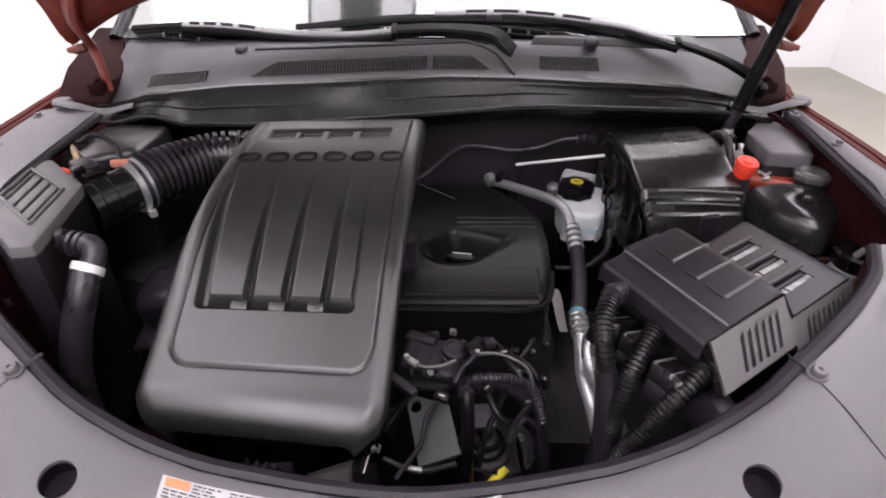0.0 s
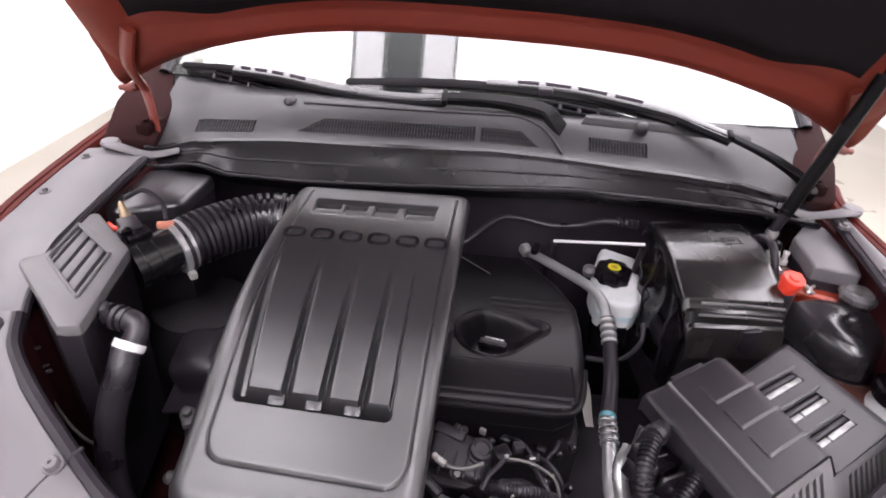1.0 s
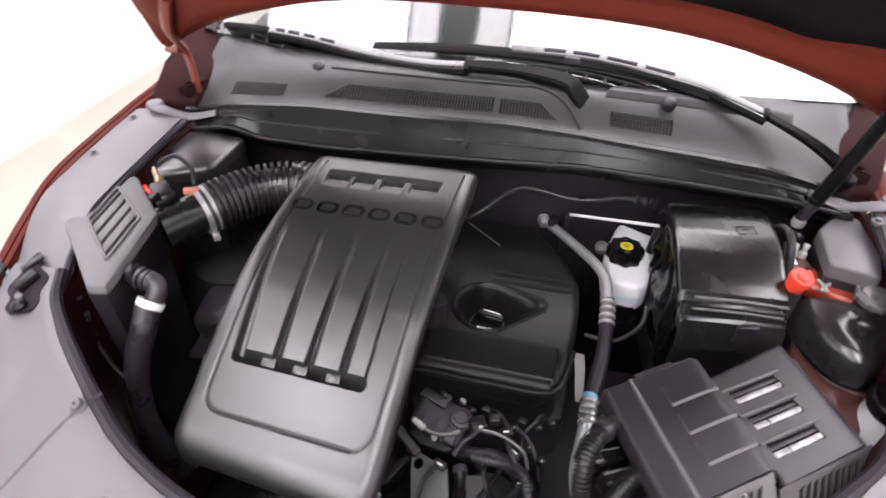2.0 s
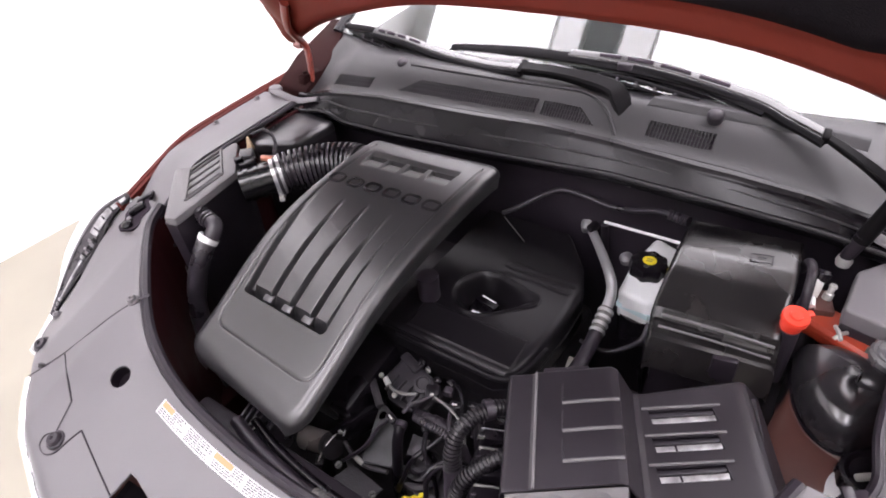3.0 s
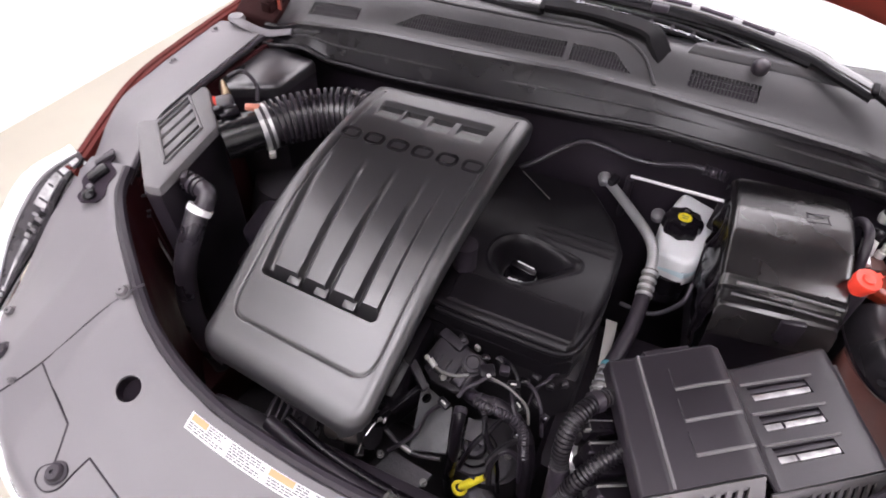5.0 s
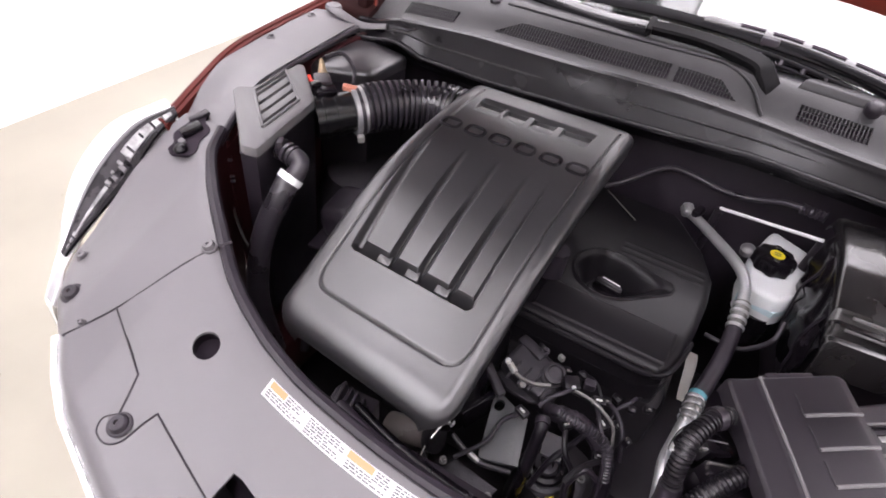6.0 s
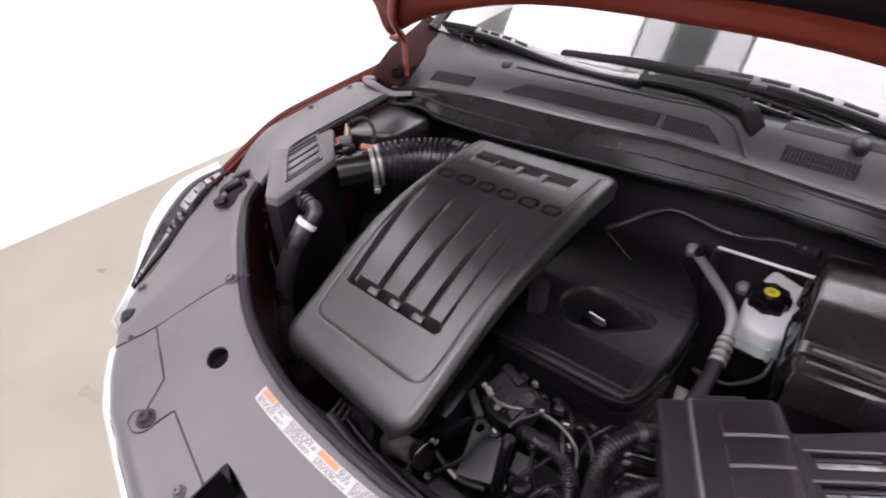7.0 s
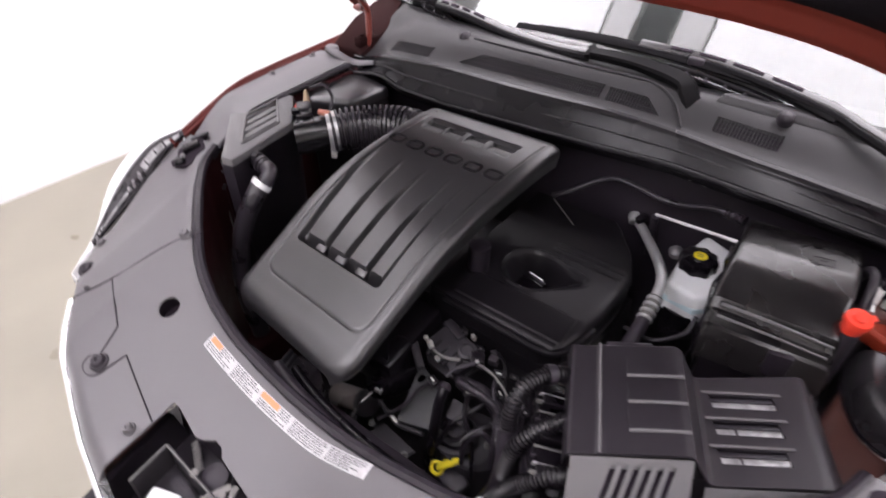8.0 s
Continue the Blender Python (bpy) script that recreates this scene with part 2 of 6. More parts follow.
def sheet(bm, f, nu, nv, thick=(0, 0, -0.003)):
    """A closed sheet over f(u, v), u and v from 0 to 1; thick is the way from its face to its back."""
    off = Vector(thick)
    top = [[bm.verts.new(f(i / nu, j / nv)) for i in range(nu + 1)] for j in range(nv + 1)]
    bot = [[bm.verts.new(v.co + off) for v in row] for row in top]
    for j in range(nv):
        for i in range(nu):
            bm.faces.new((top[j][i], top[j][i + 1], top[j + 1][i + 1], top[j + 1][i]))
            bm.faces.new((bot[j][i], bot[j + 1][i], bot[j + 1][i + 1], bot[j][i + 1]))
    rim = [(0, i) for i in range(nu + 1)] + [(j, nu) for j in range(1, nv + 1)] + [(nv, i) for i in range(nu - 1, -1, -1)] + [(j, 0) for j in range(nv - 1, 0, -1)]
    for (a, b), (c, d) in zip(rim, rim[1:] + rim[:1]):
        bm.faces.new((top[a][b], bot[a][b], bot[c][d], top[c][d]))
    return bm


def prism(bm, poly, z0, z1, bevel=0.0, shrink=1.0, seg=2):
    """A solid over a plan outline; z1 is a number or a function of x, y; shrink pulls the foot in."""
    n = len(poly)
    cx, cy = sum(p[0] for p in poly) / n, sum(p[1] for p in poly) / n
    zt = z1 if callable(z1) else (lambda x, y: z1)
    lo = [bm.verts.new((cx + (x - cx) * shrink, cy + (y - cy) * shrink, z0)) for x, y in poly]
    hi = [bm.verts.new((x, y, zt(x, y))) for x, y in poly]
    bm.faces.new(lo[::-1])
    topf = bm.faces.new(hi)
    for i in range(n):
        j = (i + 1) % n
        bm.faces.new((lo[i], lo[j], hi[j], hi[i]))
    if bevel:
        es = list(topf.edges) + [e for v in hi for e in v.link_edges if e not in topf.edges]
        bmesh.ops.bevel(bm, geom=es, offset=bevel, segments=seg, affect="EDGES", profile=0.5)
    return bm


def smooth(a, b, x):
    t = max(0.0, min(1.0, (x - a) / (b - a)))
    return t * t * (3 - 2 * t)


def lerp(a, b, t):
    return a + (b - a) * t


def table(rows, x):
    """Straight lines through (x, y) rows."""
    if x <= rows[0][0]:
        return rows[0][1]
    for (a, p), (b, q) in zip(rows, rows[1:]):
        if x <= b:
            return p + (q - p) * (x - a) / (b - a)
    return rows[-1][1]


def cut(ob, bm):
    """Cuts the solid bm out of ob for good."""
    bmesh.ops.recalc_face_normals(bm, faces=bm.faces)
    me = bpy.data.meshes.new("cutter")
    bm.to_mesh(me)
    bm.free()
    tool = new("cutter", me)
    mod = ob.modifiers.new("cut", "BOOLEAN")
    mod.operation, mod.object, mod.solver = "DIFFERENCE", tool, "EXACT"
    done = bpy.data.meshes.new_from_object(ob.evaluated_get(bpy.context.evaluated_depsgraph_get()))
    ob.modifiers.clear()
    ob.data = done
    bpy.data.objects.remove(tool)
    done.shade_smooth()
    done.set_sharp_from_angle(angle=radians(38))
    return ob


def bolt(bm, at, r=0.007, axis=(0, 0, 1), washer=0.012):
    a = Vector(axis).normalized()
    p = Vector(at)
    cyl(bm, p - a * 0.004, p + a * 0.0015, washer, n=20)
    cyl(bm, p, p + a * 0.007, r, r * 0.92, n=6)
    return bm


# ---- room ----
XW, XE, YS, YN, ZC = -2.74, 3.6, -4.2, 5.6, 3.3


def slab(name, lo, hi, material, label, category):
    c = (Vector(lo) + Vector(hi)) / 2
    s = Vector(hi) - Vector(lo)
    return tagged(finish(name, box(B(), c, s), material), label, category, "", "structure")


slab("floor", (XW - 0.2, YS - 0.2, -0.1), (XE + 0.2, YN + 0.2, 0.0), FLOORM, "beige sealed concrete floor with soft sheen", "floor")
slab("wall_west", (XW - 0.15, YS, 0.0), (XW, YN, ZC), WALLM, "plain bright white studio wall", "wall")
slab("wall_east", (XE, YS, 0.0), (XE + 0.15, YN, ZC), WALLM, "plain bright white studio wall", "wall")
slab("wall_north", (XW - 0.15, YN, 0.0), (XE + 0.15, YN + 0.15, ZC), WALLM, "plain bright white studio wall", "wall")
slab("wall_south", (XW - 0.15, YS - 0.15, 0.0), (XE + 0.15, YS, ZC), WALLM, "plain bright white studio wall", "wall")
slab("ceiling", (XW - 0.15, YS - 0.15, ZC), (XE + 0.15, YN + 0.15, ZC + 0.1), WALLM, "white studio ceiling", "ceiling")


def light_panel(x0, x1, y0, y1, material, fw=0.04):
    t = thing("ceiling_light", ((x0 + x1) / 2, (y0 + y1) / 2, ZC), "large flat white ceiling light panel", "ceiling light", "ceiling light panels")
    part("diffuser", box(B(), ((x0 + x1) / 2, (y0 + y1) / 2, ZC - 0.035), (x1 - x0, y1 - y0, 0.03), bevel=0.004), material, t, "glowing white diffuser")
    bm = B()
    for cx, cy, sx, sy in (((x0 + x1) / 2, y0 - fw / 2, x1 - x0 + 2 * fw, fw), ((x0 + x1) / 2, y1 + fw / 2, x1 - x0 + 2 * fw, fw),
                           (x0 - fw / 2, (y0 + y1) / 2, fw, y1 - y0), (x1 + fw / 2, (y0 + y1) / 2, fw, y1 - y0)):
        box(bm, (cx, cy, ZC - 0.03), (sx, sy, 0.06))
    part("frame", bm, WALLM, t)


GX0, GX1 = -0.74, -0.47     # the dark gap between the two rear banks
light_panel(-2.4, GX0 - 0.265, 0.3, 3.9, PANELM, 0.012)
light_panel(GX0 - 0.240, GX0 - 0.02, 0.3, 3.9, PANELS, 0.012)
light_panel(GX1 + 0.02, GX1 + 0.240, 0.3, 3.9, PANELS, 0.012)
light_panel(GX1 + 0.265, 2.9, 0.3, 3.9, PANELM, 0.012)
light_panel(-1.35, -0.85, -3.4, -0.1, PANELF)
light_panel(0.15, 0.65, -3.4, -0.1, PANELF)
gap = finish("ceiling_gap", box(B(), ((GX0 + GX1) / 2, 2.1, ZC - 0.02), (GX1 - GX0 - 0.02, 3.6, 0.03), bevel=0.004), GAPM)
tagged(gap, "dark strip between the ceiling light panels", "ceiling strip", "", "structure")


# ---- body shell ----
def zpanel(x, y):
    """Height of the grey front panel."""
    a = math.sqrt((x - CX) ** 2 + 0.0004)
    d = y - 0.327
    h = table([(0, -0.062), (0.2, -0.024), (0.33, 0.003), (0.42, 0.014), (0.52, 0.0), (0.62, -0.045), (0.75, -0.12)], a)
    if a > 0.42:
        h = 0.014 + (h - 0.014) * (1 - 0.85 * smooth(0.36, 0.58, y))
    return 0.992 + (0.3 * d if d > 0 else 0.4 * d) + h


# half outlines of the front panel: distance from the centre line, and y
INNER = [(0.0, 0.350), (0.08, 0.349), (0.15, 0.352), (0.21, 0.357), (0.27, 0.370), (0.32, 0.388), (0.36, 0.408), (0.40, 0.435), (0.45, 0.472), (0.50, 0.512), (0.545, 0.556), (0.566, 0.60)]
OUTER = [(0.0, 0.085), (0.10, 0.092), (0.20, 0.110), (0.29, 0.136), (0.37, 0.168), (0.42, 0.188), (0.47, 0.216), (0.52, 0.254), (0.59, 0.295), (0.648, 0.352), (0.658, 0.44), (0.646, 0.60)]


def half(rows, t):
    """A point of a half outline by its share of the rows."""
    k = t * (len(rows) - 1)
    i = min(int(k), len(rows) - 2)
    f = k - i
    return lerp(rows[i][0], rows[i + 1][0], f), lerp(rows[i][1], rows[i + 1][1], f)


def panel_f(u, v):
    s = 2 * u - 1
    sg = -1 if s < 0 else 1
    ai, yi = half(INNER, abs(s))
    ao, yo = half(OUTER, abs(s))
    x, y = CX + sg * lerp(ao, ai, v), lerp(yo, yi, v)
    z = zpanel(x, y)
    z -= 0.018 * smooth(0.06, 0.0, v) + 0.012 * smooth(0.955, 1.0, v)
    return V(x, y, z)


front_panel = thing("radiator_top_panel", (CX, 0.3, 0.8), "grey moulded plastic radiator top cover with clips and holes", "panel")
top_sheet = part("top_sheet", sheet(B(), panel_f, 170, 30, (0, 0, -0.004)), GREYP, front_panel)
# the well of the hood latch and two drain holes go through it
LATCH = [(-0.256, 0.118), (-0.2375, 0.243), (-0.225, 0.243), (-0.178, 0.232), (-0.165, 0.236), (-0.150, 0.246), (-0.136, 0.245), (-0.126, 0.236), (-0.06, 0.226), (0.0, 0.222), (0.03, 0.12), (-0.10, 0.108)]
cut(top_sheet, prism(B(), LATCH, 0.7, 1.2))
for sg in (-1, 1):
    x = CX + sg * 0.326
    cut(top_sheet, cyl(B(), (x, 0.326, 0.9), (x, 0.326, 1.1), 0.0165, n=28))


def on_panel(x, y, up=0.0):
    return V(x, y, zpanel(x, y) + up)


def seam(pts, w=0.0022):
    """A thin dark joint laid on the panel."""
    return tube(B(), [on_panel(x, y, -0.0004) for x, y in pts], w, 6, 8, 0.5)


for sg in (-1, 1):
    mx = lambda x: CX + sg * (CX - x)
    part("joint", seam([(mx(-0.527), 0.252), (mx(-0.486), 0.309), (mx(-0.456), 0.385), (mx(-0.436), 0.428), (mx(-0.424), 0.447)]), RUBBER, front_panel)
    part("joint", seam([(mx(-0.486), 0.306), (mx(-0.440), 0.283), (mx(-0.399), 0.261)]), RUBBER, front_panel)
    part("joint", seam([(mx(-0.399), 0.261), (mx(-0.392), 0.24), (mx(-0.386), 0.220)]), RUBBER, front_panel)
    part("joint", seam([(mx(-0.386), 0.220), (mx(-0.399), 0.208), (mx(-0.395), 0.194), (mx(-0.378), 0.190), (mx(-0.363), 0.200), (mx(-0.356), 0.222), (mx(-0.349), 0.242)]), RUBBER, front_panel)
    part("joint", seam([(mx(-0.349), 0.242), (mx(-0.30), 0.226), (mx(-0.243), 0.208)]), RUBBER, front_panel)
    for x, y, r in ((-0.377, 0.212, 0.011), (-0.575, 0.301, 0.011), (-0.443, 0.425, 0.008), (-0.634, 0.357, 0.007), (-0.515, 0.274, 0.004), (-0.263, 0.183, 0.007)):
        p = on_panel(mx(x), y)
        bm = B()
        lathe(bm, [(r * 1.38, -0.003), (r * 1.38, 0.001), (r * 1.22, 0.0025), (r * 1.05, 0.0025), (r, 0.006), (r * 0.8, 0.0085), (r * 0.3, 0.0085), (r * 0.25, 0.006)], p, (0, -0.3, 1))
        part("clip", bm, PLASTIC if r > 0.009 else GREYP, front_panel, "round push-in clip")
    x = CX + sg * 0.326
    n = V(-0.2 * sg, -0.3, 1).normalized()
    # added cup closes the hole, black for the shade inside
    bm = cyl(B(), on_panel(x, 0.326) - n * 0.034, on_panel(x, 0.326) - n * 0.030, 0.027, n=24)
    lathe(bm, [(0.024, -0.032), (0.024, -0.006), (0.0185, -0.006), (0.0185, -0.032)], on_panel(x, 0.326), n, 24)
    part("hole_cup", bm, VOIDM, front_panel, "black cup put in as the drain hole's shade")

# warning label along the inner edge of the panel
label = thing("warning_label", tuple(on_panel(-0.07, 0.33)), "white warning label with orange blocks and grey print bars", "label")


def label_f(u, v, up):
    x = lerp(-0.264, 0.062, u)
    y = lerp(0.309, 0.3295, v) + 0.011 * (2 * u - 1) ** 2
    return on_panel(x, y, up)


part("paper", sheet(B(), lambda u, v: label_f(u, v, 0.0016), 40, 4, (0, 0, -0.0012)), LABEL, label)


def label_patch(u0, u1, v0, v1, material, name, up=0.0022):
    part(name, sheet(B(), lambda u, v: label_f(lerp(u0, u1, u), lerp(v0, v1, v), up), 8, 1, (0, 0, -0.0008)), material, label)


for u0, u1 in ((0.012, 0.085), (0.38, 0.49)):
    label_patch(u0, u1, 0.56, 0.94, ORANGE, "orange_block")
rnd_print = random.Random(5)
bm = B()
for row in range(6):
    # a line of unreadable print: short bars with uneven gaps
    v0 = 0.10 + row * 0.145
    for a0, a1 in ((0.012, 0.18), (0.20, 0.365), (0.385, 0.56), (0.58, 0.77), (0.79, 0.98)):
        u = a0
        if row > 2 and a0 < 0.1:
            u = 0.092
        elif row > 2 and 0.38 < a0 < 0.39:
            u = 0.50
        stop = a1 - rnd_print.choice((0.0, 0.0, 0.02, 0.06))
        while u < stop - 0.006:
            w = min(rnd_print.uniform(0.007, 0.026), stop - u)
            sheet(bm, lambda p, q: label_f(lerp(u, u + w, p), lerp(v0, v0 + 0.072, q), 0.0022), 2, 1, (0, 0, -0.0008))
            u += w + rnd_print.uniform(0.003, 0.007)
fine_print = part("fine_print", bm, INK, label, "rows of tiny grey print bars")
tagged(fine_print, kind="stuff")

# hood latch well
latch = thing("hood_latch", (-0.16, 0.19, 0.8), "black hood latch in its open well with steel striker parts", "latch")
part("well_floor", box(B(), (-0.115, 0.17, 0.80), (0.34, 0.20, 0.012), (10, 0, 0)), RUBBER, latch)
part("well_side", box(B(), (-0.262, 0.175, 0.832), (0.012, 0.15, 0.085), (10, 0, 5)), RUBBER, latch)
part("well_side", box(B(), (0.045, 0.175, 0.80), (0.012, 0.15, 0.08), (10, 0, 0)), RUBBER, latch)
part("well_back", box(B(), (-0.115, 0.262, 0.835), (0.34, 0.010, 0.10), (-8, 0, 0)), RUBBER, latch)
# bent bracket with worn upper edges
CORNER, ENDA, ENDB = V(-0.210, 0.203, 0.905), V(-0.204, 0.142, 0.900), V(-0.088, 0.196, 0.903)
for a, b, name in ((ENDA, CORNER, "bracket_side"), (CORNER, ENDB, "bracket_back")):
    part(name, sheet(B(), lambda u, v: a.lerp(b, u) + V(0, 0, -0.060 * v), 6, 4, (0.003, 0.003, 0)), DARK, latch)
    part("bracket_edge", tube(B(), [a, a.lerp(b, 0.5) + V(0, 0, 0.001), b], 0.0013, 8, 4), CAST, latch, "worn metal edge")
part("bracket_web", sheet(B(), lambda u, v: (ENDA.lerp(CORNER, u)).lerp(ENDB.lerp(CORNER, u), v * 0.8) + V(0, 0, -0.045), 4, 4, (0, 0, -0.003)), PEWTER, latch, "dull bracket web")
# added white block that stands for the bright patch low in the well
part("bright_patch_block", box(B(), (-0.160, 0.156, 0.872), (0.046, 0.030, 0.016), (8, 0, 20), 0.004), WHITEP, latch, "white block standing for a bright patch")
for k in range(7):
    # turns of the return spring
    ring = [V(-0.186 + 0.0068 * k, 0.232 - 0.0036 * k, 0.898) + V(0.0035 * math.sin(q), 0.0060 * math.cos(q), 0.0065 * math.sin(q)) for q in [n * math.pi / 5 for n in range(11)]]
    part("spring_coil", tube(B(), ring, 0.0013, 6, 2), CAST, latch)
part("spring_hook", tube(B(), [(-0.190, 0.238, 0.902), (-0.197, 0.243, 0.910), (-0.192, 0.246, 0.916)], 0.0014, 6, 4), STEEL, latch)
part("cup", lathe(B(), [(0.016, -0.014), (0.019, 0.0), (0.0185, 0.005), (0.013, 0.008), (0.004, 0.009)], (-0.121, 0.219, 0.893), (0.1, -0.3, 1), 24), RUBBER, latch, "round rubber cup")
part("lever", box(B(), (-0.098, 0.203, 0.898), (0.010, 0.042, 0.006), (12, 8, -28), 0.002), CAST, latch, "worn metal lever")
part("lever", box(B(), (-0.078, 0.212, 0.899), (0.008, 0.030, 0.006), (12, 8, 24), 0.002), CAST, latch, "worn metal lever")
part("lever", box(B(), (-0.066, 0.196, 0.897), (0.034, 0.009, 0.006), (12, 0, 10), 0.002), DARK, latch)
part("rivet", lathe(B(), [(0.006, 0.0), (0.006, 0.003), (0.003, 0.005)], (-0.144, 0.203, 0.901), (0, -0.3, 1), 12), CAST, latch, "dull rivet")
part("rivet", lathe(B(), [(0.005, 0.0), (0.005, 0.003), (0.002, 0.004)], (-0.086, 0.206, 0.902), (0, -0.3, 1), 12), CAST, latch, "dull rivet")
part("striker", tube(B(), [(-0.120, 0.180, 0.880), (-0.115, 0.168, 0.900), (-0.090, 0.166, 0.900), (-0.082, 0.180, 0.880)], 0.0035, 8), STEEL, latch)

# chrome edge and bumper skin in front
def nose(u, v, rows, n=10):
    s = 2 * u - 1
    sg = -1 if s < 0 else 1
    a, y = half(OUTER[:n], abs(s))
    x = CX + sg * a
    z = zpanel(x, y)
    dy, dz = half(rows, v)
    out = V(sg * a * 0.9, -0.35, 0).normalized()
    return V(x, y, z - 0.018) + out * dy + V(0, 0, dz)


bumper = thing("front_bumper", (CX, 0.05, 0.3), "orange red front bumper with satin chrome grille edge", "bumper")
part("grille_trim", sheet(B(), lambda u, v: nose(u, v, [(0.001, 0.003), (0.004, 0.004), (0.008, 0.001), (0.010, -0.012), (0.011, -0.03)], 8), 80, 10, (0, 0.012, -0.006)), TRIM, bumper, "satin chrome edge")
part("skin", sheet(B(), lambda u, v: nose(u, v, [(0.004, -0.031), (0.012, -0.06), (0.022, -0.16), (0.024, -0.35), (0.01, -0.6)]), 80, 14, (0, 0.01, 0)), PAINT, bumper, "painted bumper skin")


def fender(sg):
    mx = lambda a: CX + sg * a
    edge = [(0.56, 0.665), (0.70, 0.671), (0.90, 0.680), (1.05, 0.680)] if sg > 0 else [(0.56, 0.640), (0.60, 0.655), (0.65, 0.672), (0.75, 0.697), (0.85, 0.715), (0.95, 0.728), (1.05, 0.738)]
    inner = [(0.58, 0.605), (0.64, 0.634), (0.70, 0.628), (0.80, 0.637), (1.05, 0.672)] if sg > 0 else [(0.56, 0.548), (0.62, 0.578), (0.70, 0.592), (0.80, 0.604), (1.05, 0.628)]
    t = thing("fender", (mx(0.8), 0.85, 0.3), "orange red painted front fender with grey inner trim strip", "fender", "front fenders")
    prof = [(0.653, 1.102), (0.658, 1.112), (0.666, 1.114), (0.674, 1.108), (0.681, 1.090), (0.688, 1.03), (0.71, 0.90), (0.76, 0.70), (0.78, 0.45)]
    def f(u, v):
        y = lerp(0.560, 1.16, u)
        a, z = half(prof, v)
        z += -0.036 * smooth(0.82, 0.56, y) + 0.02 * smooth(1.0, 1.4, y)
        a += table(edge, y) - 0.650 + (0.055 if sg > 0 else 0.0) * smooth(1.05, 1.3, y)
        return V(mx(a), y, z)
    part("skin", sheet(B(), f, 30, 24, (-sg * 0.008, 0, -0.004)), FENDERP, t, "body red darkened as shade")
    def g(u, v):
        y = lerp(0.600 if sg > 0 else 0.565, 1.045, u)
        a = lerp(table(inner, y), table(edge, y), v)
        z = 1.106 + 0.006 * math.sin(v * math.pi) - 0.048 * smooth(0.74, 0.575, y)
        return V(mx(a), y, z)
    part("trim_strip", sheet(B(), g, 30, 8, (0, 0, -0.01)), GREYP, t, "grey plastic trim strip")
    part("gap_seal", tube(B(), [(mx(a - 0.004), y, 1.098 - 0.04 * smooth(0.74, 0.56, y)) for y, a in [(k, table(inner, k)) for k in (0.585, 0.64, 0.70, 0.80, 0.92, 1.04)]], 0.006, 8, 6), RUBBER, t)
    for y in (0.86, 1.0):
        part("bolt", bolt(B(), (mx(table(edge, y) - 0.022), y, 1.110 - 0.04 * smooth(0.74, 0.56, y)), 0.005, washer=0.009), GREYP, t)
    return t


fender(-1)
fender(1)


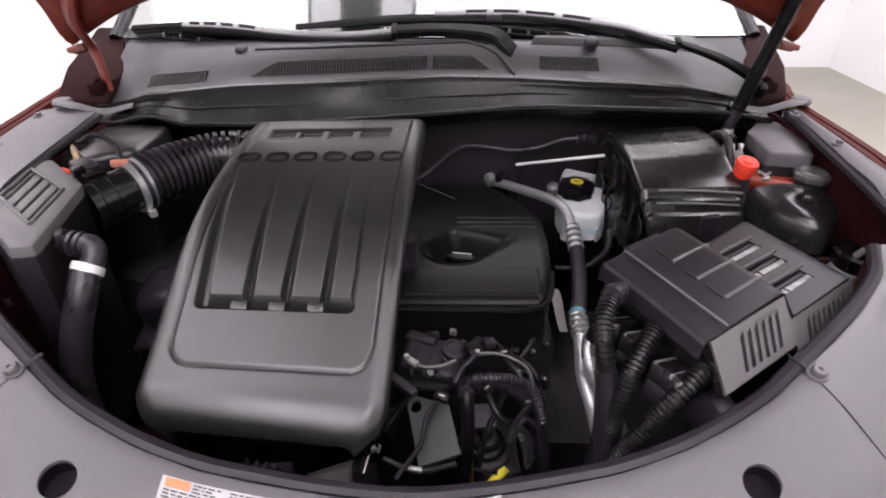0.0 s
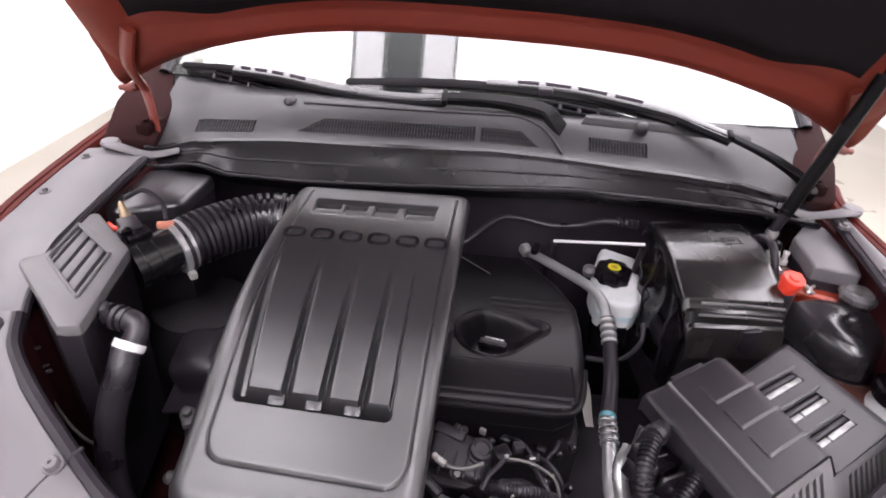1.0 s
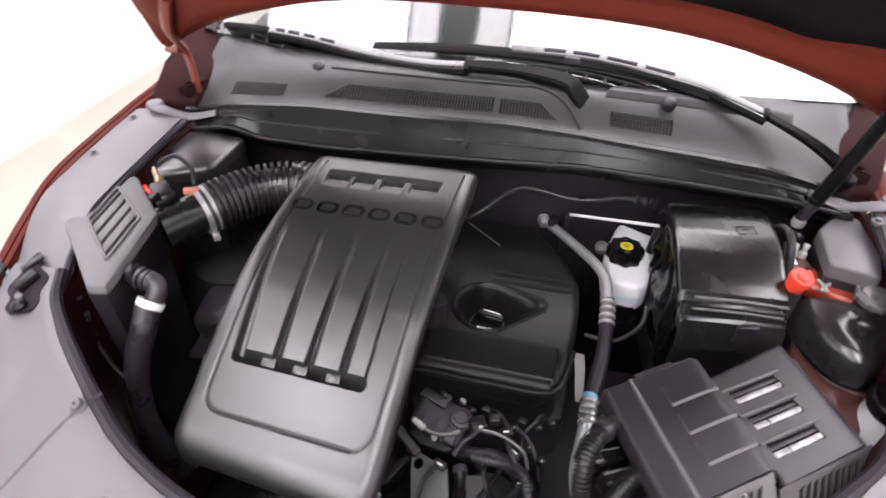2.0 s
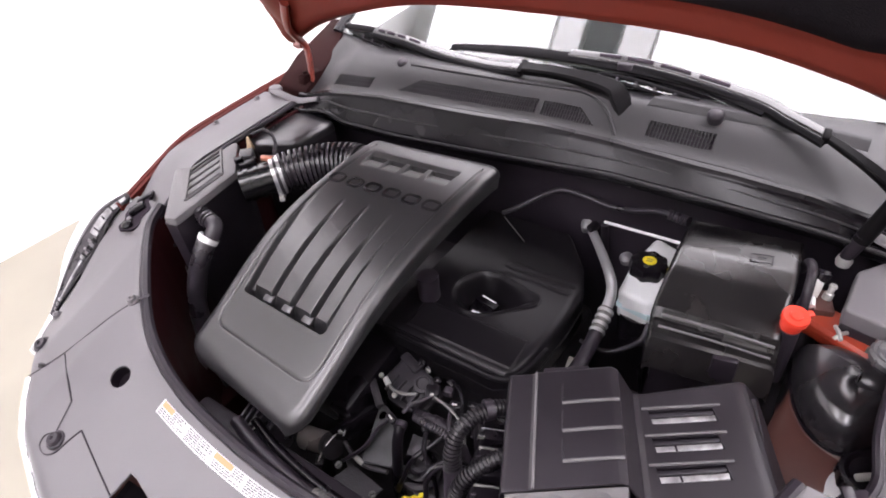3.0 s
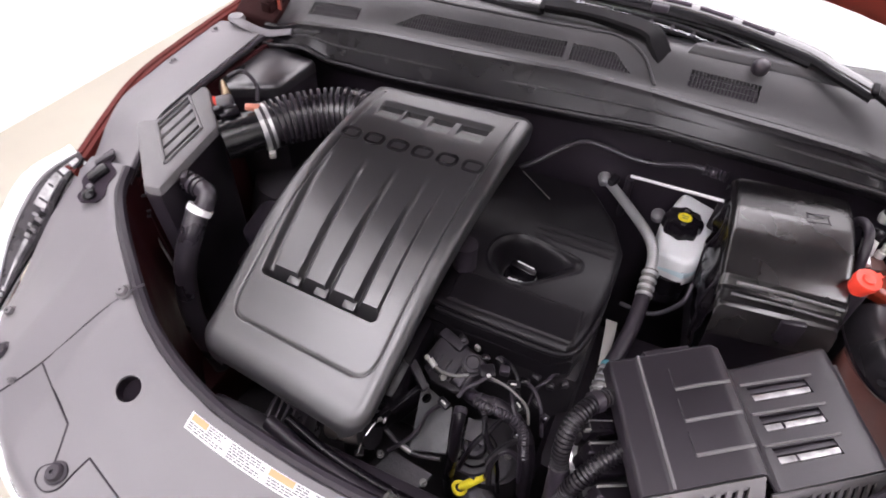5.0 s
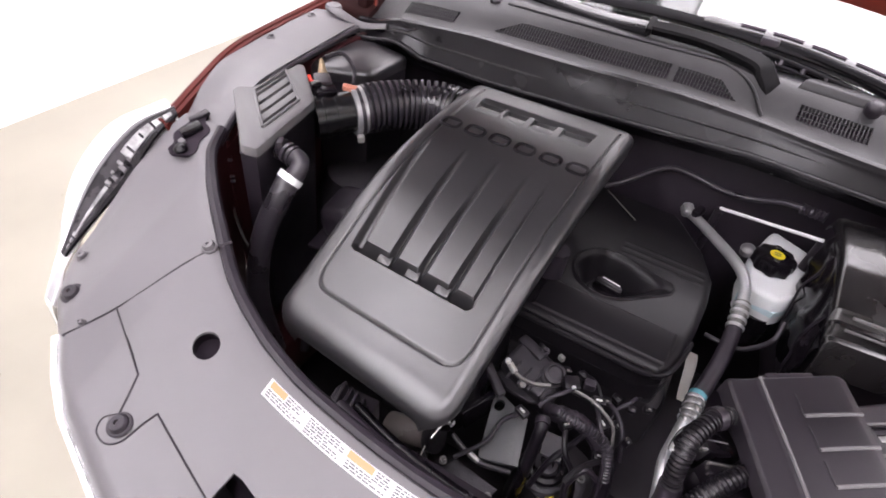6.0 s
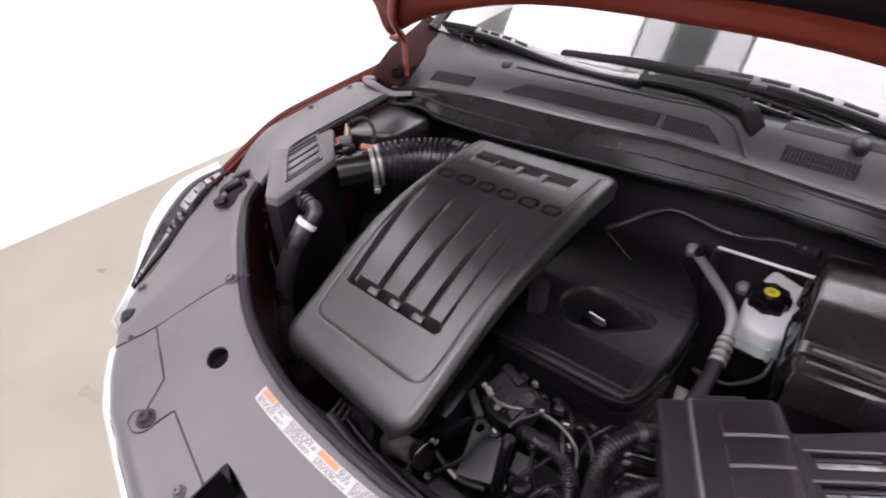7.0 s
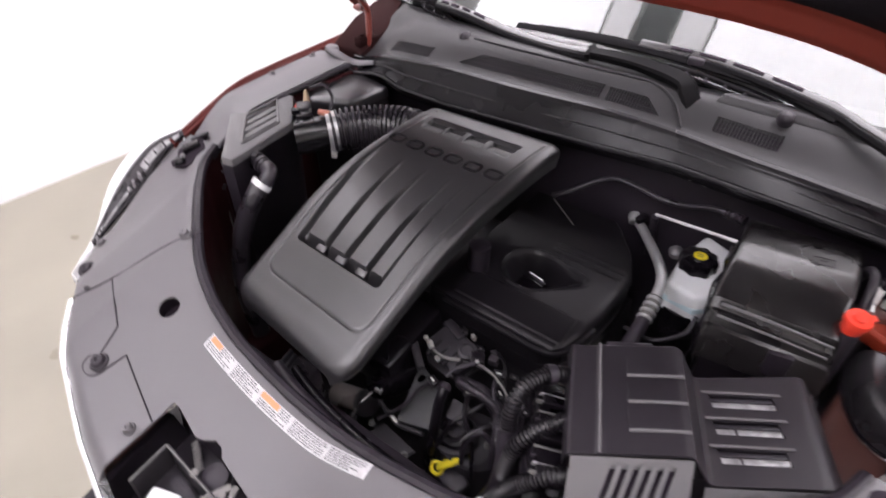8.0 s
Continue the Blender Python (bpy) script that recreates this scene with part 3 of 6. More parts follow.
def headlamp(sg):
    mx = lambda a: CX + sg * a
    t = thing("headlamp", (mx(0.7), 0.48, 0.7), "headlamp with lens coloured white as glare and dark upper rim", "headlamp", "headlamps")
    edge = [(0.668, 0.362, 0.922), (0.667, 0.421, 0.962), (0.657, 0.476, 1.004), (0.647, 0.535, 1.056), (0.642, 0.588, 1.078)]
    brow = [(0.692, 0.360, 0.888), (0.750, 0.420, 0.923), (0.766, 0.480, 0.983), (0.746, 0.545, 1.040), (0.690, 0.605, 1.075)]
    pts, outs = spline(edge, 8), spline(brow, 8)
    # the lens tapers to a point along the panel's edge
    low = spline([(0.590, 0.292, 0.928), (0.630, 0.325, 0.920), *edge], 8)
    far = spline([(0.594, 0.288, 0.920), (0.640, 0.320, 0.905), *brow], 8)
    def f(u, v):
        k = min(int(u * (len(low) - 1) + 0.5), len(low) - 1)
        p = low[k].lerp(far[k], min(1.0, v * 1.6))
        w = max(0.0, v * 1.6 - 1.0)
        return V(mx(p.x + 0.012 + 0.02 * w), p.y, p.z + 0.012 * math.sin(math.pi * min(1.0, v * 1.6)) - 0.14 * w)
    part("lens", sheet(B(), f, 48, 16, (-sg * 0.01, 0, -0.01)), LENS, t, "glossy lens coloured white as glare")
    def band(v0, v1, up, u0=0.0, u1=1.0):
        """A strip of the lamp's upper edge, between two shares of its slope."""
        def g(u, v):
            w = lerp(u0, u1, u)
            taper = 0.35 + 0.65 * math.sin(math.pi * min(1.0, 0.12 + 0.88 * w))
            k = w * (len(pts) - 1)
            i = min(int(k), len(pts) - 2)
            a, b = pts[i].lerp(pts[i + 1], k - i), outs[i].lerp(outs[i + 1], k - i)
            q = a.lerp(b, lerp(v0, v1, v) * taper)
            return V(mx(q.x + 0.004), q.y, q.z + up + 0.014 * math.sin(math.pi * lerp(v0, v1, v) * taper))
        return sheet(B(), g, 30, 4, (0, 0, -0.004))
    part("housing", band(-0.10, 0.40, 0.003), LAMPD, t, "dark upper housing")
    part("rim", band(0.39, 0.47, 0.005), GREYP, t, "grey outer rim")
    part("inner_seal", band(-0.10, -0.02, 0.0045), SATIN, t, "black inner seal")
    part("reflector", band(0.05, 0.27, 0.0045, 0.60, 0.80), FINM, t, "bright inner reflector")
    part("reflector", band(0.05, 0.25, 0.0045, 0.82, 0.96), FINM, t, "bright inner reflector")
    part("reflector_edge", band(0.07, 0.14, 0.0045, 0.13, 0.42), FINM, t, "thin bright reflector edge")
    rnd_lamp = random.Random(11)
    for k in range(9):
        w, a = 0.43 + 0.020 * k, rnd_lamp.uniform(0.0, 0.16)
        part("reflector_rib", band(a, a + rnd_lamp.uniform(0.05, 0.12), 0.0062, w, w + rnd_lamp.uniform(0.012, 0.024)), (FINM, SATIN, GREYP)[k % 3], t, "small lamp rib")
    for k in range(4):
        w, a = 0.63 + 0.085 * k, 0.05 + 0.03 * (k % 2)
        part("reflector_rib", band(a, a + 0.17 - 0.05 * (k % 2), 0.0064, w, w + 0.010), LAMPD, t, "thin dark rib")
    for k in range(3):
        part("reflector_stud", band(0.04 + 0.04 * (k % 2), 0.13 + 0.03 * k, 0.0062, 0.035 + 0.035 * k, 0.055 + 0.035 * k), FINM, t, "small bright stud")
    return t


headlamp(-1)
headlamp(1)
for sg in (-1, 1):
    mx = lambda a: CX + sg * a
    t = thing("panel_latch", (mx(0.60), 0.578, 1.05), "small black latch block at the panel corner", "latch", "panel latches")
    surf = lambda a, y, up: V(mx(a), y, max(zpanel(mx(a), min(y, 0.600)), 1.110 - 0.048 * smooth(0.74, 0.575, y)) + up)
    def shade_patch(u, v):
        """Slanting irregular sheet on the trim round the latch, black for a recess's shade."""
        mid, wide = V(lerp(0.575, 0.622, u), lerp(0.524, 0.626, u)), 0.006 + 0.020 * math.sin(math.pi * min(1, u * 1.1 + 0.08)) + 0.004 * math.sin(u * 17)
        return surf(mid.x + (v - 0.5) * 2 * wide * 0.9, mid.y - (v - 0.5) * 2 * wide * 0.45, 0.0015)
    part("recess", sheet(B(), shade_patch, 18, 4, (0, 0, -0.004)), VOIDM, t, "black sheet laid on the trim as cut-out shade")
    part("block", box(B(), surf(0.598, 0.572, 0.004), (0.022, 0.034, 0.014), (17, 6 * sg, 28 * sg), 0.004), SATIN, t)
    part("knob", lathe(B(), [(0.010, -0.004), (0.0105, 0.004), (0.007, 0.008), (0.002, 0.009)], surf(0.582, 0.534, 0.003), (0, -0.3, 1), 16), SATIN, t)
    part("clip_tab", box(B(), surf(0.594, 0.548, 0.005), (0.012, 0.008, 0.006), (17, 0, 10 * sg), 0.002), GREYP, t, "small grey tab")
    part("lever", box(B(), surf(0.610, 0.600, 0.004), (0.012, 0.034, 0.006), (17, 0, 32 * sg), 0.002), PLASTIC, t)

# inner walls of the bay
bay = thing("engine_bay_body", (CX, 0.7, 0.3), "dark red painted inner body of the engine bay", "car body")
for sg in (-1, 1):
    mx = lambda a: CX + sg * a
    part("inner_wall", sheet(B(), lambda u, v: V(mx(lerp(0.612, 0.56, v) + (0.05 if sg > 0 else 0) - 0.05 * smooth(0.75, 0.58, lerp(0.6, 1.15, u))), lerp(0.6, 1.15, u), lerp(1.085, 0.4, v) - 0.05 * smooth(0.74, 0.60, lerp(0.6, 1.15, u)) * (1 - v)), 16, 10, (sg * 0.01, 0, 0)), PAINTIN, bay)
    # front corner wall that follows the panel's inner edge
    def corner(u, v):
        a, y = half(INNER[3:], u)
        x = CX + sg * (a - 0.004)
        return V(x, y + 0.004, lerp(zpanel(x, y) - 0.014, 0.45, v))
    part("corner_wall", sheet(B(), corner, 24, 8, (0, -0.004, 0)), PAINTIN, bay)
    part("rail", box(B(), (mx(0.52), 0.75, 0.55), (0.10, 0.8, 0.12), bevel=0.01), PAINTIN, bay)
    part("strut_tower", lathe(B(), [(0.12, 0.0), (0.115, 0.28), (0.09, 0.36), (0.04, 0.37)], (mx(0.50), 0.92, 0.50)), DARK, bay)
part("front_wall", sheet(B(), lambda u, v: V(CX + lerp(-0.36, 0.36, u), 0.352 + 0.05 * (2 * u - 1) ** 2, lerp(zpanel(CX + lerp(-0.36, 0.36, u), 0.36) - 0.016, 0.35, v)), 30, 6, (0, -0.006, 0)), PLASTIC, bay)
part("bay_floor", box(B(), (CX, 0.75, 0.40), (1.3, 0.95, 0.03)), DARK, bay)
part("firewall", box(B(), (CX, 1.13, 0.74), (1.28, 0.02, 0.68)), RUBBER, bay, "black firewall")
part("seal_strip", tube(B(), [V(CX + sg * a, y + 0.003, zpanel(CX + sg * a, y) - 0.008) for sg, rows in ((-1, INNER[::-1]), (1, INNER[1:])) for a, y in rows], 0.009, 8, 4), RUBBER, bay, "black rubber edge seal")

# ---- cowl, windscreen, wipers, hood ----
ZU = [(-0.70, 1.100), (-0.64, 1.103), (-0.58, 1.122), (-0.40, 1.138), (-0.20, 1.147), (0.0, 1.155), (0.14, 1.152), (0.35, 1.143), (0.47, 1.132), (0.545, 1.117), (0.62, 1.10)]
ZL = [(-0.70, 1.078), (-0.62, 1.082), (-0.555, 1.098), (-0.50, 1.080), (-0.35, 1.079), (-0.17, 1.089), (0.0, 1.101), (0.15, 1.113), (0.35, 1.108), (0.50, 1.102), (0.62, 1.085)]
GY = lambda x: 1.205 + 0.105 * ((x - CX) / 0.69) ** 2
GZ = lambda x: 1.203 - 0.020 * ((x - CX) / 0.69) ** 2


def cowl_top(x, w):
    """A place on the vent panel, w from its front edge (0) to the windscreen (1)."""
    zu = table(ZU, x)
    y = lerp(1.098, GY(x), w)
    z = zu + 0.046 * smooth(0.0, 0.75, w) * (1 - 0.25 * w) + 0.02 * w
    return V(x, y, lerp(z, GZ(x) - 0.004, smooth(0.55, 1.0, w)))


def cowl_face(u, v):
    x = lerp(-0.675, 0.615, u)
    zu, zl = table(ZU, x), table(ZL, x)
    rows = [(1.060, zl - 0.028), (1.044, zl - 0.012), (1.036, zl - 0.002), (1.038, zl + 0.005), (1.046, zl + 0.004), (1.054, zl - 0.001),
            (1.064, lerp(zl, zu, 0.35)), (1.074, lerp(zl, zu, 0.7)), (1.079, zu - 0.006), (1.081, zu + 0.002), (1.090, zu + 0.004), (1.097, zu - 0.002), (1.099, zu)]
    y, z = half(rows, v)
    # the pressing is gently wavy along its length
    return V(x, y + 0.0035 * math.sin(13.0 * x + 0.8) * smooth(0.30, 0.55, v) * smooth(0.95, 0.75, v), z)


cowl = thing("cowl_panel", (CX, 1.12, 1.05), "black plastic cowl panel with fine mesh air vents", "cowl")
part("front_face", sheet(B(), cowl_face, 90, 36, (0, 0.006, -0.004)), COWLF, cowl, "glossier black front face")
part("crease", tube(B(), [(lerp(-0.60, 0.58, k / 30), 1.0665, lerp(table(ZL, lerp(-0.60, 0.58, k / 30)), table(ZU, lerp(-0.60, 0.58, k / 30)), 0.45)) for k in range(31)], 0.0022, 6, 2), COWLP, cowl, "thin moulded crease")
# paler tube that colours in the highlight along the lower ledge
part("lower_ledge", tube(B(), [(lerp(-0.66, 0.60, k / 30), 1.037, table(ZL, lerp(-0.66, 0.60, k / 30)) + 0.0035) for k in range(31)], 0.0028, 8, 2), COWLP, cowl, "thin ledge, pale for its highlight")
vent_panel = part("vent_panel", sheet(B(), lambda u, v: cowl_top(lerp(-0.69, 0.635, u), v), 80, 20, (0, 0.002, -0.005)), COWLP, cowl)


def vent(x0, x1, w0, w1, cl=0.0, cr=0.0):
    """An opening through the vent panel with fine upright slats; cl and cr slant its ends."""
    edge = [(x0, w0), (x1, w0), (x1 - cr, w1), (x0 + cl, w1)]
    outline = []
    for (a, p), (b, q) in zip(edge, edge[1:] + edge[:1]):
        outline += [tuple(cowl_top(lerp(a, b, k / 8), lerp(p, q, k / 8)).xy) for k in range(8)]
    cut(vent_panel, prism(B(), outline, 1.0, 1.35))
    f = lambda u, v: cowl_top(lerp(x0 - 0.006, x1 + 0.006, u), lerp(w0 - 0.05, w1 + 0.05, v)) + V(0, 0.004, -0.014)
    # added backing below the opening, coloured as the shade in it
    part("vent_tray", sheet(B(), f, 30, 6, (0, 0.001, -0.002)), VOIDM, cowl, "black backing put in as the vent's shade")
    bm = B()
    n = int((x1 - x0) / 0.0058)
    for i in range(1, n):
        x = lerp(x0, x1, i / n)
        top = min(1.0, (x - x0) / cl if cl else 1.0, (x1 - x) / cr if cr else 1.0)
        ends = [cowl_top(x, lerp(w0, w1, k * top / 3)) + V(0, -0.0006, 0.0002) for k in range(4)]
        tube(bm, ends, 0.0013, 4, 1)
    for k in (1, 2):
        w = k / 3
        a, b = x0 + cl * w, x1 - cr * w
        tube(bm, [cowl_top(lerp(a, b, i / 12), lerp(w0, w1, w)) + V(0, 0.0006, -0.0012) for i in range(13)], 0.0008, 4, 1)
    part("vent_mesh", bm, COWLP, cowl, "fine plastic vent mesh")


vent(-0.381, -0.034, 0.17, 0.38, 0.05)
vent(-0.022, 0.089, 0.16, 0.37, 0.0, 0.035)
vent(0.186, 0.300, 0.19, 0.39)
vent(-0.59, -0.468, 0.14, 0.31)
part("ridge", tube(B(), [cowl_top(x, 0.60) for x in (-0.38, -0.25, -0.12, 0.0, 0.05)] + [cowl_top(0.10, 0.42), cowl_top(0.135, 0.08)], 0.003, 6, 6), COWLP, cowl)
part("raised_pad", sheet(B(), lambda u, v: cowl_top(lerp(0.17 + 0.03 * v, 0.52, u), lerp(0.60, 0.95, v)) + V(0, -0.002, 0.008 * min(1.0, v * 5) + 0.002 * math.sin(math.pi * v)), 24, 20, (0, 0, -0.006)), COWLP, cowl)
for x, y, z in ((-0.41, 1.186, 1.181), (0.288, 1.168, 1.198)):
    bm = B()
    lathe(bm, [(0.013, -0.012), (0.014, 0.0), (0.0135, 0.006), (0.010, 0.011), (0.004, 0.013)], (x, y, z), (0, -0.5, 1), 20)
    box(bm, (x, y + 0.008, z + 0.004), (0.016, 0.012, 0.01), (20, 0, 0), 0.003)
    part("washer_nozzle", bm, PLASTIC, cowl)
# end brackets that tie the cowl to the fenders
for sg in (-1, 1):
    mx = lambda a: CX + sg * a
    bm = tube(B(), [(mx(0.692), 1.052, 1.121), (mx(0.682), 1.036, 1.123), (mx(0.655), 1.034, 1.117), (mx(0.62), 1.050, 1.102), (mx(0.57), 1.068, 1.108)], lambda s: 0.014 - 0.03 * s, 12, 8, 0.35, (0, 0, 1))
    part("end_bracket", bm, GREYP, cowl, "grey end bracket")
    part("bracket_knob", lathe(B(), [(0.016, 0), (0.018, 0.006), (0.015, 0.012), (0.006, 0.014)], (mx(0.688), 1.044, 1.116), n=18), GREYP, cowl)

# windscreen
def glass_f(u, v):
    s = 2 * u - 1
    x = CX + 0.70 * s * (1 - 0.10 * v)
    return V(x, GY(CX + 0.69 * s) + 0.80 * v, GZ(x) + 0.50 * v)


screen = thing("windscreen", (CX, 1.25, 1.15), "raked glass windscreen mirroring bright ceiling lights", "windscreen")
glass = part("pane", sheet(B(), glass_f, 40, 20, (0, 0.003, -0.004)), GLASS, screen, "clear glass pane")
glass.visible_shadow = False
part("black_border", sheet(B(), lambda u, v: glass_f(u, 0.055 * v - 0.02) + V(0, 0.004, -0.0065), 60, 4, (0, 0.001, -0.002)), SATIN, screen)
for sg in (0, 1):
    part("side_trim", tube(B(), [glass_f(sg, v) + V(0, 0, -0.004) for v in (0.0, 0.3, 0.6, 1.0)], 0.016, 10, 6), SATIN, screen, "black side trim")
dash = thing("dashboard", (CX, 1.8, 1.05), "dark grey dashboard top behind the windscreen", "dashboard")
part("top_pad", sheet(B(), lambda u, v: V(CX + lerp(-0.66, 0.66, u), lerp(1.38, 2.05, v), 1.155 + 0.03 * v + 0.01 * math.sin(v * 3)), 20, 12, (0, 0, -0.05)), DASHP, dash)
part("front_edge", box(B(), (CX, 2.06, 1.05), (1.3, 0.03, 0.22), bevel=0.01), DASHP, dash)
part("lower_panel", box(B(), (CX, 1.75, 1.04), (1.3, 0.7, 0.02)), DASHP, dash)


def bar(bm, pts, width, per=8, high=0.6):
    """A flat-topped bar along a smooth line; width is a function of the length run."""
    path, run, rings = spline(pts, per), 0.0, []
    for i, p in enumerate(path):
        d = (path[min(i + 1, len(path) - 1)] - path[max(i - 1, 0)]).normalized()
        up = V(0, -0.40, 0.92)
        up = (up - d * up.dot(d)).normalized()
        side = d.cross(up)
        if i:
            run += (p - path[i - 1]).length
        w = width(run)
        h = w * high
        rings.append([bm.verts.new(p + side * a * w + up * b * h) for a, b in ((-1, -1), (1, -1), (1.0, 0.5), (0.72, 1), (-0.72, 1), (-1.0, 0.5))])
    for a, b in zip(rings, rings[1:]):
        for k in range(6):
            bm.faces.new((a[k], a[(k + 1) % 6], b[(k + 1) % 6], b[k]))
    bm.faces.new(rings[0][::-1])
    bm.faces.new(rings[-1])
    return bm


def wiper(pivot, arm, rod, blade, slots, ladder, wide=1.0, spine=1.0):
    t = thing("wiper", pivot, "black wiper arm and slotted blade resting on the windscreen", "wiper", "windscreen wipers")
    p = Vector(pivot)
    part("arm", bar(B(), [p, *arm], lambda s: wide * (max(0.0125, 0.0205 - 0.045 * s) - 0.006 * max(0.0, 1 - s / 0.012) ** 2)), ARMP, t)
    part("arm_flank", tube(B(), [Vector(q) + V(0, -0.007, -0.010) for q in [arm[-1], *rod]], 0.0085, 8, 8), BLADEM, t, "black underside of the arm")
    part("arm_joint", box(B(), Vector(arm[-1]), (0.012, 0.030 * wide + 0.006, 0.016), (25, 0, 0), 0.003), ARMP, t)
    bm = lathe(B(), [(0.013, -0.012), (0.0145, 0.002), (0.013, 0.007), (0.006, 0.009)], p + V(0, 0.004, -0.004), (0, -0.3, 1), 20)
    part("pivot_cap", bm, ARMP, t)
    part("rod", tube(B(), [arm[-1], *rod], 0.0105, 14, 8, 0.4, (0, -0.45, 0.9)), WIPERM, t, "flat glossy rod")
    path = spline(blade, 16)
    bm = B()
    tube(bm, blade, 0.0065 * spine, 8, 12, 0.6)
    part("blade_rubber", bm, RUBBER, t)
    part("blade_spine", tube(B(), [Vector(b) + V(0, -0.004, 0.010) for b in blade], 0.0085 * spine, 10, 12, 0.5, (0, -0.45, 0.9)), BLADEM, t, "matt black blade spine")
    top = spline([arm[-1], *rod], 24)
    # strips lie on the rod; their black stands for the shade in slots
    for a, b in slots:
        i, j = int(a * (len(top) - 1)), int(b * (len(top) - 1))
        part("slot", tube(B(), [top[k] + V(0, -0.0024, 0.0048) for k in range(i, j + 1)], 0.0034, 6, 1, 0.4, (0, -0.45, 0.9)), VOIDM, t, "black strip laid on the rod as slot shade")
    # open ladder of the blade carrier
    lad = spline(ladder, 12)
    rail = [p + V(0, -0.008, -0.009) for p in lad]
    part("carrier_rail", tube(B(), rail, 0.0032, 6, 1), BLADEM, t)
    for k in range(0, len(lad), max(1, len(lad) // 5)):
        part("carrier_post", tube(B(), [lad[k], rail[k]], 0.0045, 6, 1), RUBBER, t)
    part("carrier_beam", tube(B(), lad, 0.0045, 8, 1), BLADEM, t)
    k0 = path[len(path) // 2]
    part("clamp", box(B(), k0 + V(0, -0.006, 0.012), (0.03, 0.018, 0.016), bevel=0.003), PLASTIC, t)
    return t


wiper((0.142, 1.149, 1.163), [(0.134, 1.156, 1.178), (0.119, 1.166, 1.194), (0.100, 1.178, 1.210), (0.055, 1.183, 1.218), (-0.02, 1.186, 1.222), (-0.100, 1.190, 1.218)],
      [(-0.20, 1.205, 1.208), (-0.32, 1.222, 1.209), (-0.45, 1.245, 1.218), (-0.55, 1.262, 1.219)],
      [(-0.08, 1.235, 1.200), (-0.25, 1.232, 1.194), (-0.40, 1.245, 1.196), (-0.55, 1.275, 1.205), (-0.68, 1.305, 1.195)],
      [(0.64, 0.70), (0.73, 0.79), (0.82, 0.88), (0.91, 0.96)],
      [(-0.60, 1.275, 1.200), (-0.53, 1.255, 1.197), (-0.45, 1.232, 1.186), (-0.36, 1.222, 1.180)])
wiper((0.600, 1.085, 1.135), [(0.575, 1.100, 1.157), (0.525, 1.128, 1.180), (0.457, 1.165, 1.199)],
      [(0.40, 1.187, 1.212), (0.33, 1.212, 1.226), (0.15, 1.240, 1.242), (-0.02, 1.248, 1.240)],
      [(0.36, 1.200, 1.199), (0.25, 1.228, 1.214), (0.10, 1.240, 1.222), (-0.10, 1.25, 1.220), (-0.31, 1.254, 1.202)],
      [(0.565, 0.64), (0.66, 0.734), (0.753, 0.828), (0.846, 0.91)],
      [(0.055, 1.222, 1.218), (0.120, 1.216, 1.218), (0.185, 1.209, 1.213), (0.250, 1.201, 1.206)], 0.55, 1.45)

# hood, standing open
HT = radians(53)
HD = V(0, -math.cos(HT), math.sin(HT))


def hood_f(s, w, drop=0.0):
    """s from -1 to 1 across, w metres up from the rear edge, drop metres under the skin."""
    r = V(CX + 0.692 * s, 1.150, 1.205 + 0.148 * (1 - abs(s) ** 3))
    spread = 0.12 * s * w
    n = V(0, -math.sin(HT), -math.cos(HT))
    return r + HD * w + V(spread, 0, 0) + n * (drop - 0.06 * math.sin(min(1, w / 1.0) * math.pi) )


hood = thing("hood", (CX, 1.15, 1.2), "orange red car hood standing open with black insulation pad", "hood")
part("outer_skin", sheet(B(), lambda u, v: hood_f(2 * u - 1, 1.0 * v), 50, 30, (0, 0.010, 0.012)), PAINT, hood)


def rim_f(u, v):
    """Rolled inner frame along the rear edge."""
    s = 2 * u - 1
    w, d = half([(0.0, -0.004), (-0.002, 0.010), (0.006, 0.018), (0.020, 0.020), (0.035, 0.016), (0.048, 0.012), (0.060, 0.012), (0.085, 0.006)], v)
    corner = 0.055 * smooth(0.62, 0.92, abs(s))
    return hood_f(s, w + corner * v, d)


part("rear_frame", sheet(B(), rim_f, 70, 21, (0, 0.004, 0.004)), PAINT, hood, "painted inner frame")
for sg in (-1, 1):
    def side_f(u, v):
        w = lerp(0.02, 0.98, u)
        s = sg * lerp(1.0, 0.87, v)
        return hood_f(s, w, 0.004 + 0.016 * math.sin(math.pi * min(1, 0.1 + v)))
    part("side_frame", sheet(B(), side_f, 40, 10, (0, 0.004, 0.004)), PAINT, hood, "painted inner frame")
    mx = lambda a: CX + sg * a
    bm = tube(B(), [hood_f(sg * 0.90, 0.10, 0.02), hood_f(sg * 0.94, 0.05, 0.03), V(mx(0.664), 1.150, 1.200), V(mx(0.652), 1.142, 1.160), V(mx(0.645), 1.132, 1.115)], lambda s: 0.019 - 0.018 * s, 10, 8, 0.5, (0.3 * sg, -0.9, 0.3))
    part("hinge_arm", bm, PAINT, hood, "painted hinge arm")
    bm = cyl(B(), (mx(0.672), 1.150, 1.200), (mx(0.708), 1.165, 1.190), 0.009, n=14)
    cyl(bm, (mx(0.700), 1.160, 1.192), (mx(0.722), 1.168, 1.188), 0.006, n=10)
    part("hinge_pin", bm, PAINT, hood)
